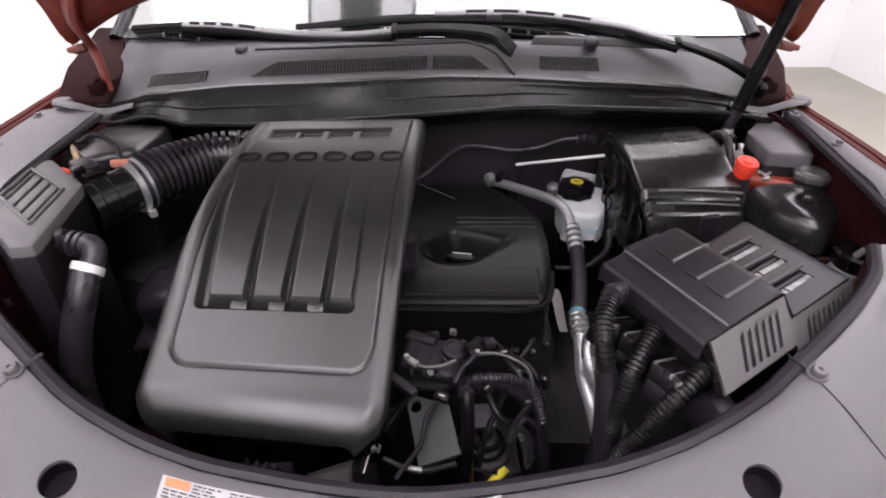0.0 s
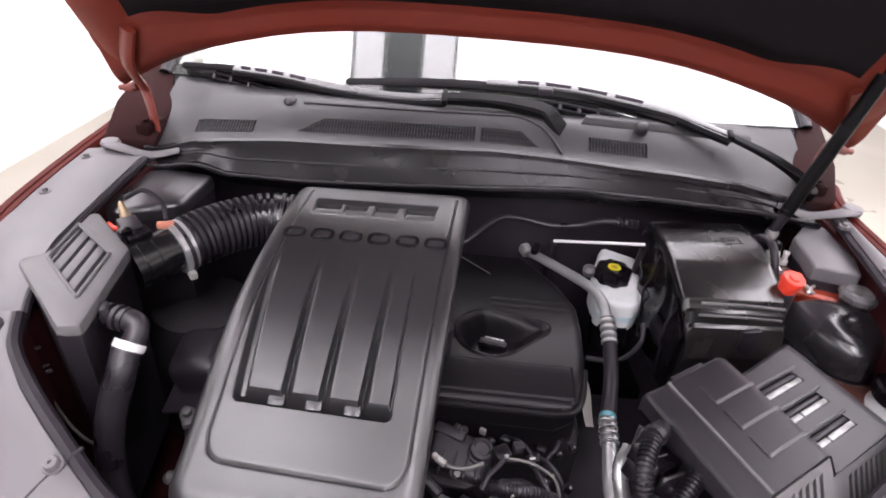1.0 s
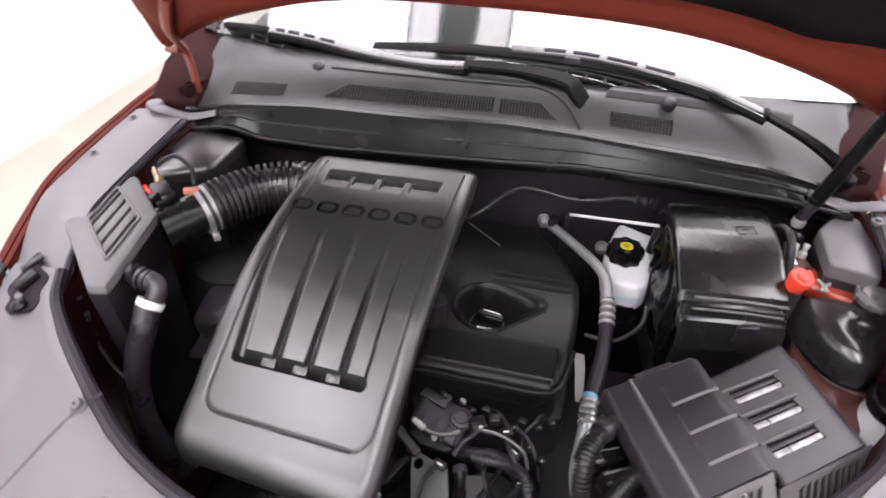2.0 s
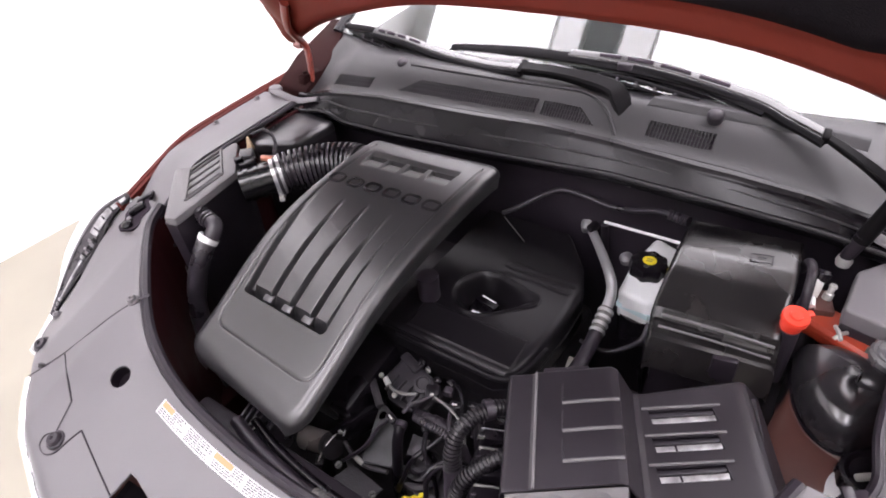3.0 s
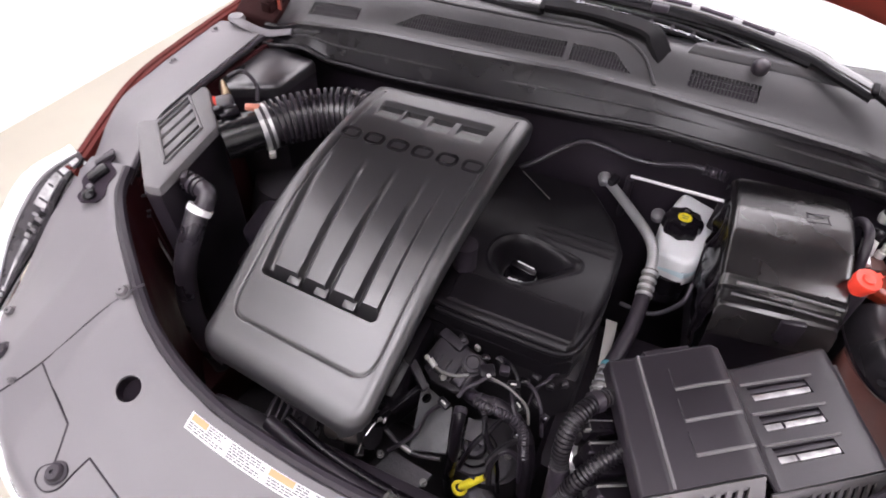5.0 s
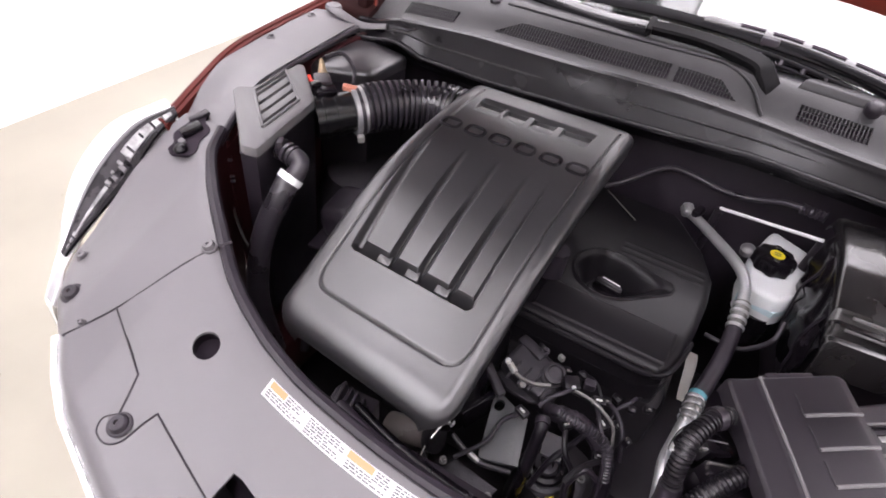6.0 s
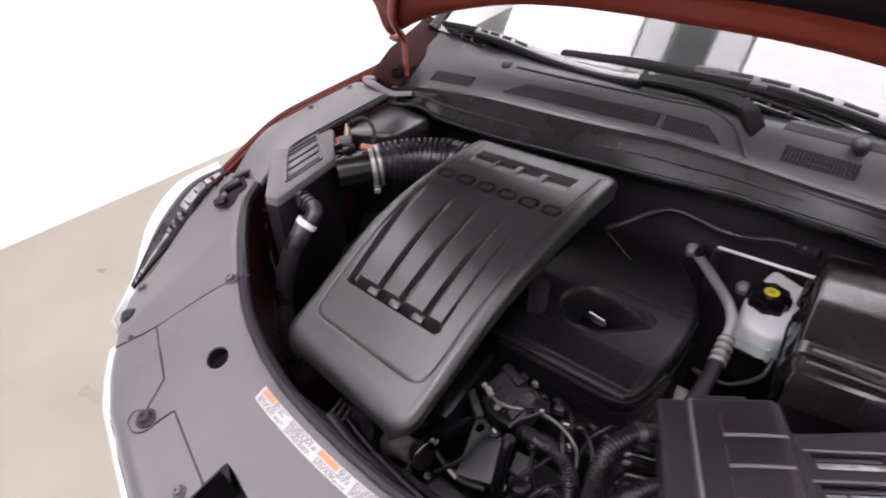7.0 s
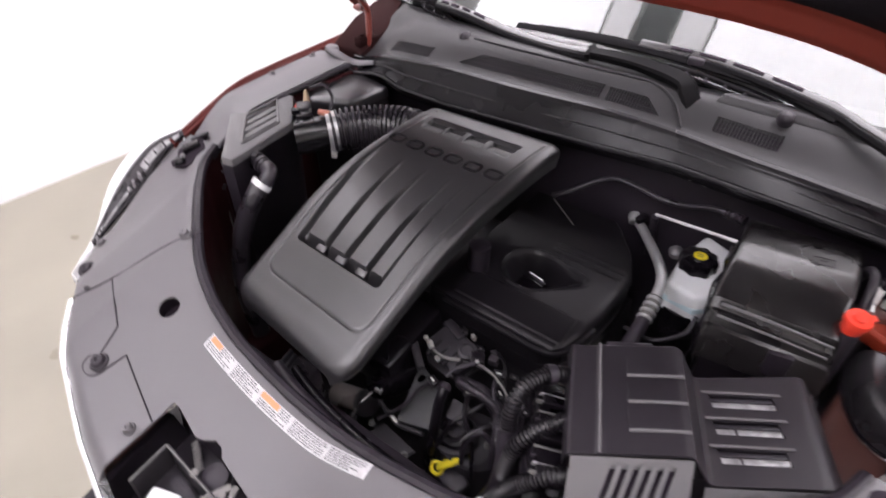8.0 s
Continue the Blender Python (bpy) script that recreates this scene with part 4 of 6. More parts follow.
def pad_f(u, v):
    s = lerp(-0.89, 0.89, u)
    w0 = 0.062 + 0.05 * smooth(0.66, 0.89, abs(s))
    w = lerp(w0, 0.93, v)
    e = min(u, 1 - u) * 16
    e2 = min(v * 26, (1 - v) * 26)
    return hood_f(s, w, 0.012 + 0.016 * min(1, e, e2) + 0.004 * math.sin(u * 9.4) * math.sin(v * 9))


part("insulation_pad", sheet(B(), pad_f, 60, 50, (0, 0.006, 0.008)), FELT, hood, "black felt insulation pad")

# painted body corners under the hinges, coloured dark for the hood's shade
for sg in (-1, 1):
    mx = lambda a: CX + sg * a
    t = thing("hinge_pillar", (mx(0.66), 1.2, 0.9), "hinge pillar beside the cowl, its red darkened as shade", "car body", "hinge pillars")
    bm = B()
    wide = 0.0 if sg > 0 else 0.030
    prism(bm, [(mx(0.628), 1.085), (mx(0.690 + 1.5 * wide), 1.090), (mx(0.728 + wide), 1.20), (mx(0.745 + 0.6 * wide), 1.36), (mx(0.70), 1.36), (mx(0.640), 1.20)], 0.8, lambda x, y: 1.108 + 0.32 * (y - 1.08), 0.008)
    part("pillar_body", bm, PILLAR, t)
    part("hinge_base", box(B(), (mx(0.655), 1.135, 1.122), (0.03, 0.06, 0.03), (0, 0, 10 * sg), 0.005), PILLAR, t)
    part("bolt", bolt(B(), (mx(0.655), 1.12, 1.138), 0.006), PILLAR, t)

strut = thing("gas_strut", (0.537, 1.04, 1.06), "dark gas strut holding the hood open", "strut")
part("cylinder", cyl(B(), (0.545, 1.04, 1.105), (0.612, 1.05, 1.36), 0.0125), ARMP, strut)
part("piston_rod", cyl(B(), (0.61, 1.05, 1.35), (0.650, 1.035, 1.50), 0.006), SATIN, strut)
part("lower_joint", cyl(B(), (0.535, 1.04, 1.065), (0.547, 1.04, 1.115), 0.009, 0.012), RUBBER, strut)
part("ball_stud", lathe(B(), [(0.010, 0), (0.012, 0.008), (0.010, 0.016)], (0.536, 1.04, 1.055)), STEEL, strut)

# ---- engine and its covers ----
engine = thing("engine", (0.0, 0.75, 0.4), "dark transverse engine block with cast front parts", "engine")
part("block", box(B(), (-0.07, 0.83, 0.64), (0.50, 0.30, 0.42), bevel=0.02), DARK, engine)
part("head", box(B(), (-0.07, 0.82, 0.875), (0.46, 0.28, 0.06), bevel=0.01), DARK, engine)
part("intake_manifold", box(B(), (-0.20, 0.60, 0.84), (0.26, 0.16, 0.10), (10, 0, 0), 0.02), SATIN, engine)
part("timing_cover", box(B(), (-0.345, 0.76, 0.80), (0.07, 0.30, 0.30), bevel=0.02), DARK, engine)
part("gearbox", box(B(), (0.30, 0.74, 0.62), (0.30, 0.34, 0.26), bevel=0.03), RUBBER, engine)

part("coil_cover", box(B(), (-0.425, 0.715, 0.915), (0.085, 0.095, 0.07), (6, -8, 4), 0.022, 4), PLASTIC, engine)
part("coil_cover_flange", box(B(), (-0.425, 0.702, 0.878), (0.10, 0.11, 0.008), (6, -8, 4), 0.003), PLASTIC, engine)
part("side_fitting", lathe(B(), [(0.010, 0), (0.012, 0.004), (0.012, 0.012), (0.007, 0.016), (0.007, 0.026), (0.004, 0.028)], (-0.425, 0.640, 0.868), (0.1, -0.3, 1), 16), LIDP, engine, "pale plastic fitting")
part("side_fitting", box(B(), (-0.418, 0.628, 0.872), (0.022, 0.016, 0.016), (10, 0, 25), 0.004), GREYP, engine)
part("side_fitting", lathe(B(), [(0.008, 0), (0.010, 0.004), (0.010, 0.010), (0.005, 0.014)], (-0.428, 0.570, 0.815), (0, -0.3, 1), 14), LIDP, engine, "pale plastic fitting")
part("side_hose", tube(B(), [(-0.42, 0.63, 0.865), (-0.41, 0.60, 0.85), (-0.40, 0.56, 0.82), (-0.38, 0.52, 0.76)], 0.007, 10), RUBBER, engine)


CLEN = 0.555           # length of the engine cover


def cover_xy(u, v):
    x = lerp(lerp(-0.3525, -0.3285, v), lerp(-0.060, -0.0300, v), u)
    y = lerp(0.421, 0.976, v) - 0.012 * (2 * u - 1) * (1 - v) + 0.018 * (u - 0.5) * v
    # rounded plan corners
    e, r = min(v, 1 - v) * CLEN, (0.034 if v < 0.5 else 0.022)
    if e < r:
        x -= (2 * u - 1) * r * (1 - math.sqrt(max(0.0, 1 - ((r - e) / r) ** 2)))
    return x, y


CPROF = [(0, 0.964), (0.03, 0.973), (0.1, 0.990), (0.17, 1.010), (0.25, 1.035), (0.35, 1.064), (0.465, 1.088), (0.6, 1.104), (0.75, 1.114), (0.9, 1.119), (1.0, 1.117)]
RIBS = [(0.177, 0.115, 0.046), (0.365, 0.332, 0.030), (0.526, 0.515, 0.030), (0.693, 0.690, 0.028), (0.816, 0.800, 0.014)]


def cprof(v):
    """A smooth crown through the rows of CPROF."""
    w = 0.0
    # mean of the rows over a short run keeps the crown free of kinks
    n = 15
    for k in range(n):
        w += table(CPROF, min(1.0, max(0.0, v + 0.07 * (2 * k / (n - 1) - 1))))
    return w / n


def cover_z(u, v):
    z = cprof(v)
    # rolled edges
    eu, ev = min(u, 1 - u) * 0.29, min(v, 1 - v) * CLEN
    for e, r, d in ((eu, 0.022, 0.016), (ev, 0.028, 0.020)):
        if e < r:
            z -= d * (1 - math.sqrt(max(0.0, 1 - ((r - e) / r) ** 2)))
    # moulded line round the middle field
    fu = min(abs(u - 0.10), abs(u - 0.925)) * 0.29 if 0.145 < v < 0.94 else 9
    fv = abs(v - 0.100) * CLEN if 0.19 < u < 0.835 else 9
    if v <= 0.145 and not 0.19 < u < 0.835:
        cu = (0.19 - u if u < 0.5 else u - 0.835) * 0.29
        fv = abs(math.hypot(cu, (0.145 - v) * CLEN) - 0.0250)
    z -= 0.0030 * max(0.0, 1 - min(fu, fv) / 0.0026)
    # deep channels between the four pads, and the slot across their front ends
    if 0.09 < u < 0.86 and 0.20 < v < 0.62:
        qx, qy = abs(u - 0.488) * 0.29 - 0.0905, abs(v - 0.2300) * CLEN - 0.0005
        sd = math.hypot(max(qx, 0.0), max(qy, 0.0)) - 0.0070
        front = smooth(0.0008, -0.0030, sd)
        f = max(0.0, (v - 0.24) / 0.34)
        fade = smooth(0.64, 0.40, v) * smooth(0.226, 0.234, v)
        d = 0.0
        for k, (a, b, w) in enumerate(RIBS):
            e = (u - lerp(a, b, f)) / (w * lerp(0.58, 0.42, min(1.0, f)))
            if k in (0, 4):
                d = max(d, smooth(1.25, 0.35, abs(e)) * fade * (1.0 if k == 0 else 0.45))
            else:
                d = max(d, smooth(-1.2, -0.35, e) * smooth(2.0, -0.2, e) * fade)
        z -= max(0.036 * front, lerp(0.017, 0.009, min(1.0, f)) * d)
    # recess near the rear edge: four ramps with a slot behind each and one long chamfer at the back
    if 0.795 < v < 0.895:
        for a, b in ((0.160, 0.305), (0.328, 0.450), (0.490, 0.618), (0.662, 0.822)):
            m = smooth(a - 0.004, a + 0.006, u) * smooth(b + 0.004, b - 0.006, u)
            z -= m * (0.0055 * smooth(0.795, 0.847, v) + 0.012 * smooth(0.847, 0.853, v)) * smooth(0.870, 0.864, v)
        z -= 0.0050 * smooth(0.150, 0.162, u) * smooth(0.834, 0.822, u) * smooth(0.862, 0.869, v) * smooth(0.893, 0.869, v)
    return z


cover = thing("engine_cover", (-0.2, 0.7, 0.93), "dark grey ribbed plastic engine cover with moulded lettering", "engine cover")
part("shell", sheet(B(), lambda u, v: V(*cover_xy(u, v), cover_z(u, v)), 240, 300, (0, 0, -0.006)), COVERP, cover)


def skirt(u, v):
    """Side walls that drop from the rim of the shell."""
    k = u * 4
    i, f = int(min(k, 3.999)), k - int(min(k, 3.999))
    a, b = ((f, 0), (1, f), (1 - f, 1), (0, 1 - f))[i]
    x, y = cover_xy(a, b)
    z = cover_z(min(max(a, 0.0), 1.0), min(max(b, 0.0), 1.0)) - 0.003
    cx, cy = -0.195, 0.71
    h = 0.012 + 0.014 * smooth(0.10, 0.5, b)
    return V(x - (x - cx) * 0.02 * v, y - (y - cy) * 0.008 * v, z - h * v)


part("side_wall", sheet(B(), skirt, 160, 5, (0, 0, -0.0005)), COVERP, cover)
for c in (0.322, 0.484, 0.650):
    x, y = cover_xy(c, 0.238)
    part("pad_tab", box(B(), (x + 0.002, y + 0.0025, cprof(0.238) - 0.0150), (0.0215, 0.016, 0.016), (24, 0, 0), 0.003), COVERP, cover)
for i in range(6):
    # moulded letter shapes, as plain rounded rings, coloured black for their relief shade
    uc, vc = 0.135 + i * 0.146, 0.700
    ring = []
    for k in range(25):
        a = 2 * math.pi * k / 24
        du = 0.050 * abs(math.cos(a)) ** 0.6 * (1 if math.cos(a) > 0 else -1)
        dv = 0.0200 * abs(math.sin(a)) ** 0.6 * (1 if math.sin(a) > 0 else -1)
        x, y = cover_xy(uc + du, vc + dv)
        ring.append(V(x, y, cprof(vc + dv) + 0.0006))
    part("relief_shade_ring", tube(B(), ring, 0.0032, 8, 1, 0.8, (0, 0, 1)), SATIN, cover)
for u in (0.06, 0.94):
    x, y = cover_xy(u, 0.6)
    part("grommet", lathe(B(), [(0.02, 0), (0.02, 0.09)], (x, y, 0.91)), RUBBER, cover)

# cam cover with the oil filler
camcov = thing("cam_cover", (0.06, 0.82, 0.88), "black plastic cam cover with recessed oil filler", "cam cover")
CAM = [(-0.10, 0.648), (0.125, 0.646), (0.158, 0.668), (0.172, 0.72), (0.180, 0.82), (0.178, 0.89), (0.150, 0.955), (0.10, 1.02), (-0.10, 1.03)]


def cam_z(x, y):
    z = 0.956 - 0.006 * smooth(0.735, 0.65, y)
    # well round the filler cap, drawn out to one side like a drop
    ax, ay, bx, by, r1, r2 = 0.022, 0.795, 0.103, 0.817, 0.056, 0.017
    dx, dy = bx - ax, by - ay
    h = math.hypot(dx, dy)
    px, py = (x - ax) * dy / h - (y - ay) * dx / h, (x - ax) * dx / h + (y - ay) * dy / h
    k = (r1 - r2) / h
    c = math.sqrt(1 - k * k)
    along = -k * abs(px) + c * py
    if along < 0:
        sd = math.hypot(px, py) - r1
    elif along > c * h:
        sd = math.hypot(px, py - h) - r2
    else:
        sd = abs(px) * c + py * k - r1
    z -= lerp(0.046, 0.008, smooth(0.020, 0.100, py)) * smooth(0.0, -0.030, sd)
    z += 0.0022 * smooth(0.005, 0.0025, sd) * smooth(-0.001, 0.0008, sd)
    # flat raised field in front
    if -0.06 < x < 0.150 and 0.663 < y < 0.728:
        e2 = min(x + 0.06, 0.150 - x, y - 0.663, 0.728 - y)
        z += 0.0025 * smooth(0.0, 0.003, e2)
    # three small ridges
    for k in range(3):
        yy = 0.862 + 0.016 * k
        if 0.02 < x < 0.165 and abs(y - yy) < 0.004:
            z += 0.0014 * smooth(0.004, 0.001, abs(y - yy)) * smooth(0.02, 0.03, x) * smooth(0.165, 0.155, x)
    return z


def cam_f(u, v):
    y = lerp(0.648, 1.03, v)
    xr = table([(0.645, 0.130), (0.652, 0.148), (0.665, 0.158), (0.70, 0.168), (0.76, 0.176), (0.83, 0.180), (0.89, 0.178), (0.955, 0.150), (1.02, 0.10), (1.03, 0.09)], y)
    x = lerp(-0.10, xr, u)
    z = cam_z(x, y)
    e = min((1 - u) * 0.25, v * 0.38)
    if e < 0.016:
        z -= 0.014 * (1 - math.sqrt(max(0, 1 - ((0.016 - e) / 0.016) ** 2)))
    return V(x, y, z)


part("shell", sheet(B(), cam_f, 150, 200, (0, 0, -0.006)), CAMP, camcov)
bm = B()
prism(bm, CAM, 0.87, 0.902)
part("base", bm, CAMP, camcov)
CAMS = [V(*p, 0) for p in CAM]


def cam_skirt(u, v):
    k = u * (len(CAMS) - 1)
    i = min(int(k), len(CAMS) - 2)
    p = CAMS[i].lerp(CAMS[i + 1], k - i)
    return V(p.x - 0.002, p.y + 0.001, lerp(0.945, 0.900, v))


part("side_wall", sheet(B(), cam_skirt, 64, 3, (-0.003, 0.003, 0)), CAMP, camcov)
part("front_lip", tube(B(), [(-0.07, 0.647, 0.938), (0.06, 0.645, 0.938), (0.125, 0.645, 0.938), (0.152, 0.657, 0.938), (0.166, 0.69, 0.939), (0.175, 0.74, 0.939)], 0.005, 8, 8), CAMP, camcov)
oil_cap = thing("oil_cap", (0.02, 0.785, 0.92), "round black oil filler cap with white printed marks", "oil cap")
bm = lathe(B(), [(0.030, 0.0), (0.030, 0.012), (0.028, 0.016), (0.022, 0.017)], (0.024, 0.790, 0.904), n=36)
part("disc", bm, SATIN, oil_cap)
part("grip_bar", box(B(), (0.026, 0.796, 0.926), (0.050, 0.016, 0.018), (0, 0, -10), 0.005, 3), SATIN, oil_cap)
bm = B()
for dx, dy, sx, sy in ((-0.008, 0, 0.010, 0.005), (0.001, 0.001, 0.007, 0.0035), (0.009, 0.0, 0.005, 0.006), (0.0, -0.005, 0.018, 0.0018)):
    box(bm, (0.020 + dx, 0.7715 + dy, 0.9222), (sx, sy, 0.0012), (0, 0, -8))
part("printed_mark", bm, WHITEINK, oil_cap)
bm = B()
for dx in (-0.012, -0.004, 0.004, 0.012):
    box(bm, (0.028 + dx, 0.802 - 0.18 * dx, 0.9348), (0.0075, 0.0022, 0.001), (0, 0, -10))
part("printed_mark", bm, WHITEINK, oil_cap)

nudge(camcov, 0.0, 0.016, -0.006)
nudge(oil_cap, 0.003, 0.014, -0.003)

# ---- air intake side ----
airbox = thing("air_filter_box", (-0.58, 0.70, 0.75), "black air filter box with grey slatted lid", "air filter box")
LID = [(-0.644, 0.680), (-0.657, 0.816), (-0.616, 0.829), (-0.518, 0.738), (-0.486, 0.568), (-0.512, 0.562)]
GR = [(-0.610, 0.695), (-0.623, 0.787), (-0.535, 0.718), (-0.520, 0.617)]
lid = part("lid", prism(B(), LID, 1.084, 1.100, 0.006), LIDP, airbox, "pale grey lid")
bm = prism(B(), [(x - (x + 0.57) * 0.04, y) for x, y in LID], 0.74, 1.085, 0.0, 0.9)
part("body", bm, PLASTIC, airbox)
cut(lid, prism(B(), GR, 1.05, 1.15))
bm = B()
for a, b in zip(GR, GR[1:] + GR[:1]):
    tube(bm, [(*a, 1.1012), (*b, 1.1012)], 0.0026, 8, 1)
part("grille_frame", bm, LIDP, airbox)
for i in range(5):
    # flat slats with narrow gaps between them
    t0, t1 = max(0.0, (i - 0.38) / 4), min(1.0, (i + 0.34) / 4)
    a, b = Vector(GR[0]).lerp(Vector(GR[3]), t0), Vector(GR[0]).lerp(Vector(GR[3]), t1)
    c, d = Vector(GR[1]).lerp(Vector(GR[2]), t1), Vector(GR[1]).lerp(Vector(GR[2]), t0)
    part("slat", prism(B(), [tuple(p) for p in (a, b, c, d)], 1.088, 1.0985, 0.0015), LIDP, airbox)
for x, y in ((-0.655, 0.75), (-0.565, 0.79), (-0.49, 0.62)):
    part("clip", box(B(), (x, y, 1.075), (0.012, 0.02, 0.03), (0, 0, 30), 0.003), PLASTIC, airbox)
part("front_rib", tube(B(), [(-0.612, 0.605, 1.02), (-0.598, 0.598, 0.96), (-0.575, 0.588, 0.905), (-0.545, 0.574, 0.885), (-0.505, 0.560, 0.88)], 0.0024, 8, 8), CAST, airbox, "thin light edge line")
for k in range(7):
    p = V(-0.628, 0.648, 1.062).lerp(V(-0.560, 0.588, 1.000), k / 6) + V(-0.004, -0.006, -0.012 * (k % 2))
    part("stud", lathe(B(), [(0.003, -0.004), (0.003, 0.002), (0.0015, 0.003)], p, (-0.6, -0.75, 0.2), 8), PLASTIC, airbox)

breather = thing("breather_hose", (-0.47, 0.6, 0.95), "grey black breather hose with ribbed elbow and clamp", "hose")
part("ribbed_end", tube(B(), [(-0.526, 0.632, 1.058), (-0.500, 0.632, 1.060), (-0.474, 0.629, 1.058)], ribbed(0.0142, 0.0030, 0.012), 16, 20), HOSEG, breather)
part("elbow", tube(B(), [(-0.482, 0.630, 1.059), (-0.462, 0.627, 1.056), (-0.458, 0.617, 1.046), (-0.464, 0.604, 1.032)], 0.0148, 16, 8), HOSEG, breather)
part("clamp", tube(B(), [(-0.4625, 0.609, 1.0395), (-0.4645, 0.6015, 1.0325)], 0.0202, 20, 2), RODM, breather, "bright metal clamp")
part("hose", tube(B(), [(-0.465, 0.603, 1.035), (-0.468, 0.580, 1.006), (-0.480, 0.562, 0.962), (-0.488, 0.545, 0.90), (-0.486, 0.532, 0.81), (-0.46, 0.53, 0.70)], 0.0182, 18, 10), HOSEG, breather)

nudge(breather, 0.010, -0.008, 0.010)

intake = thing("intake_duct", (-0.45, 0.85, 0.95), "black ribbed intake duct with air flow sensor housing", "intake duct")
part("sensor_housing", cyl(B(), (-0.532, 0.752, 1.055), (-0.484, 0.815, 1.060), 0.036, n=32), GLOSSB, intake)
part("clamp", cyl(B(), (-0.491, 0.805, 1.060), (-0.479, 0.821, 1.061), 0.0425, n=36), PIPEB, intake, "bright metal hose clamp")
part("cuff", tube(B(), [(-0.362, 0.919, 1.066), (-0.335, 0.924, 1.063), (-0.30, 0.925, 1.058)], lambda s: 0.0425 if s < 0.012 else 0.039, 28, 8), FUSEP, intake, "smooth rubber cuff")
part("housing_rib", cyl(B(), (-0.524, 0.762, 1.056), (-0.519, 0.769, 1.0565), 0.0385, n=32), GLOSSB, intake)
part("housing_rib", cyl(B(), (-0.510, 0.781, 1.057), (-0.506, 0.786, 1.0575), 0.0385, n=32), GLOSSB, intake)
part("sensor_clip", box(B(), (-0.497, 0.806, 1.102), (0.026, 0.012, 0.010), (10, 10, 35), 0.003), PINKP, intake, "pinkish copper coloured clip")
part("wrap_clip", box(B(), (-0.560, 0.808, 1.075), (0.016, 0.02, 0.035), (0, 0, 40), 0.004), COPPER, intake, "brown connector piece")
part("clamp_screw", box(B(), (-0.462, 0.792, 1.024), (0.012, 0.02, 0.012), (0, 0, 40), 0.002), STEEL, intake)
part("ribbed_hose", tube(B(), [(-0.486, 0.812, 1.06), (-0.455, 0.852, 1.064), (-0.412, 0.893, 1.066), (-0.365, 0.918, 1.066), (-0.31, 0.925, 1.06)], ribbed(0.0390, 0.0052, 0.0116), 30, 52), HOSEG, intake, "ribbed rubber hose")
part("sensor", box(B(), (-0.548, 0.795, 1.095), (0.03, 0.04, 0.03), (0, 0, 45), 0.005), PLASTIC, intake)
part("sensor_plug", lathe(B(), [(0.008, 0.0), (0.0085, 0.006), (0.0062, 0.012), (0.0062, 0.016), (0.0045, 0.024), (0.0022, 0.029), (0.001, 0.0295)], (-0.572, 0.826, 1.094), (-0.35, 0.3, 1), 14), COPPER, intake, "pointed brass coloured plug")
part("sensor_wire", tube(B(), [(-0.580, 0.845, 1.120), (-0.560, 0.868, 1.125), (-0.53, 0.862, 1.108), (-0.515, 0.84, 1.09)], 0.004, 8), RUBBER, intake)
part("sensor_body", box(B(), (-0.528, 0.779, 1.098), (0.026, 0.036, 0.012), (0, 6, -37), 0.003), SATIN, intake)
part("sensor_socket", box(B(), (-0.540, 0.768, 1.106), (0.014, 0.018, 0.012), (0, 6, -37), 0.002), SATIN, intake)
part("sensor_wire", tube(B(), [(-0.60, 0.82, 1.085), (-0.575, 0.80, 1.09), (-0.55, 0.80, 1.09)], 0.004, 8), REDP, intake, "short red wire")


def corner_box(outline, z, label, tone):
    t = thing("relay_box", (sum(p[0] for p in outline) / len(outline), sum(p[1] for p in outline) / len(outline), 0.9), label, "cover box", "corner cover boxes")
    part("lid", prism(B(), outline, z - 0.026, z, 0.014 if tone is TANKP else 0.005, seg=4), tone, t, "rounded lid")
    cx, cy = (sum(p[k] for p in outline) / len(outline) for k in (0, 1))
    part("body", prism(B(), [(cx + (x - cx) * 0.95, cy + (y - cy) * 0.95) for x, y in outline], 0.82, z - 0.019, 0, 0.92), PLASTIC, t)
    return t


corner_box([(-0.668, 0.880), (-0.672, 1.025), (-0.61, 1.048), (-0.520, 1.040), (-0.530, 0.915), (-0.62, 0.868)], 1.080, "dark grey rounded cover box beside the air filter", TANKP)
corner_box([(0.546, 0.905), (0.553, 1.000), (0.600, 1.060), (0.632, 1.05), (0.634, 0.945), (0.616, 0.888)], 1.080, "grey topped cover box behind the coolant tank", GREYP)

# ---- right-hand services ----
fuse = thing("fuse_box", (0.41, 0.92, 0.85), "large black plastic fuse box with ridged front", "fuse box")


def fuse_f(u, v):
    yy, z = half([(0.790, 0.955), (0.795, 0.985), (0.800, 1.000), (0.806, 1.003), (0.812, 1.021), (0.818, 1.024), (0.826, 1.040), (0.845, 1.048), (0.90, 1.064), (0.95, 1.071), (1.00, 1.070), (1.04, 1.064), (1.05, 1.045)], v)
    x = lerp(lerp(0.325, 0.305, v), lerp(0.497, 0.480, v), u)
    z += 0.012 * u * v + 0.020 * (1 - u) * smooth(1.0, 0.2, v)
    e = min(u, 1 - u) * 0.19
    if e < 0.012:
        z -= 0.010 * (1 - math.sqrt(max(0, 1 - ((0.012 - e) / 0.012) ** 2)))
    yy += 0.045 * (u - 0.4) * (1 - v)
    return V(x, yy, z)


part("lid", sheet(B(), fuse_f, 50, 72, (0, 0, -0.008)), FUSEP, fuse, "glossy black lid")
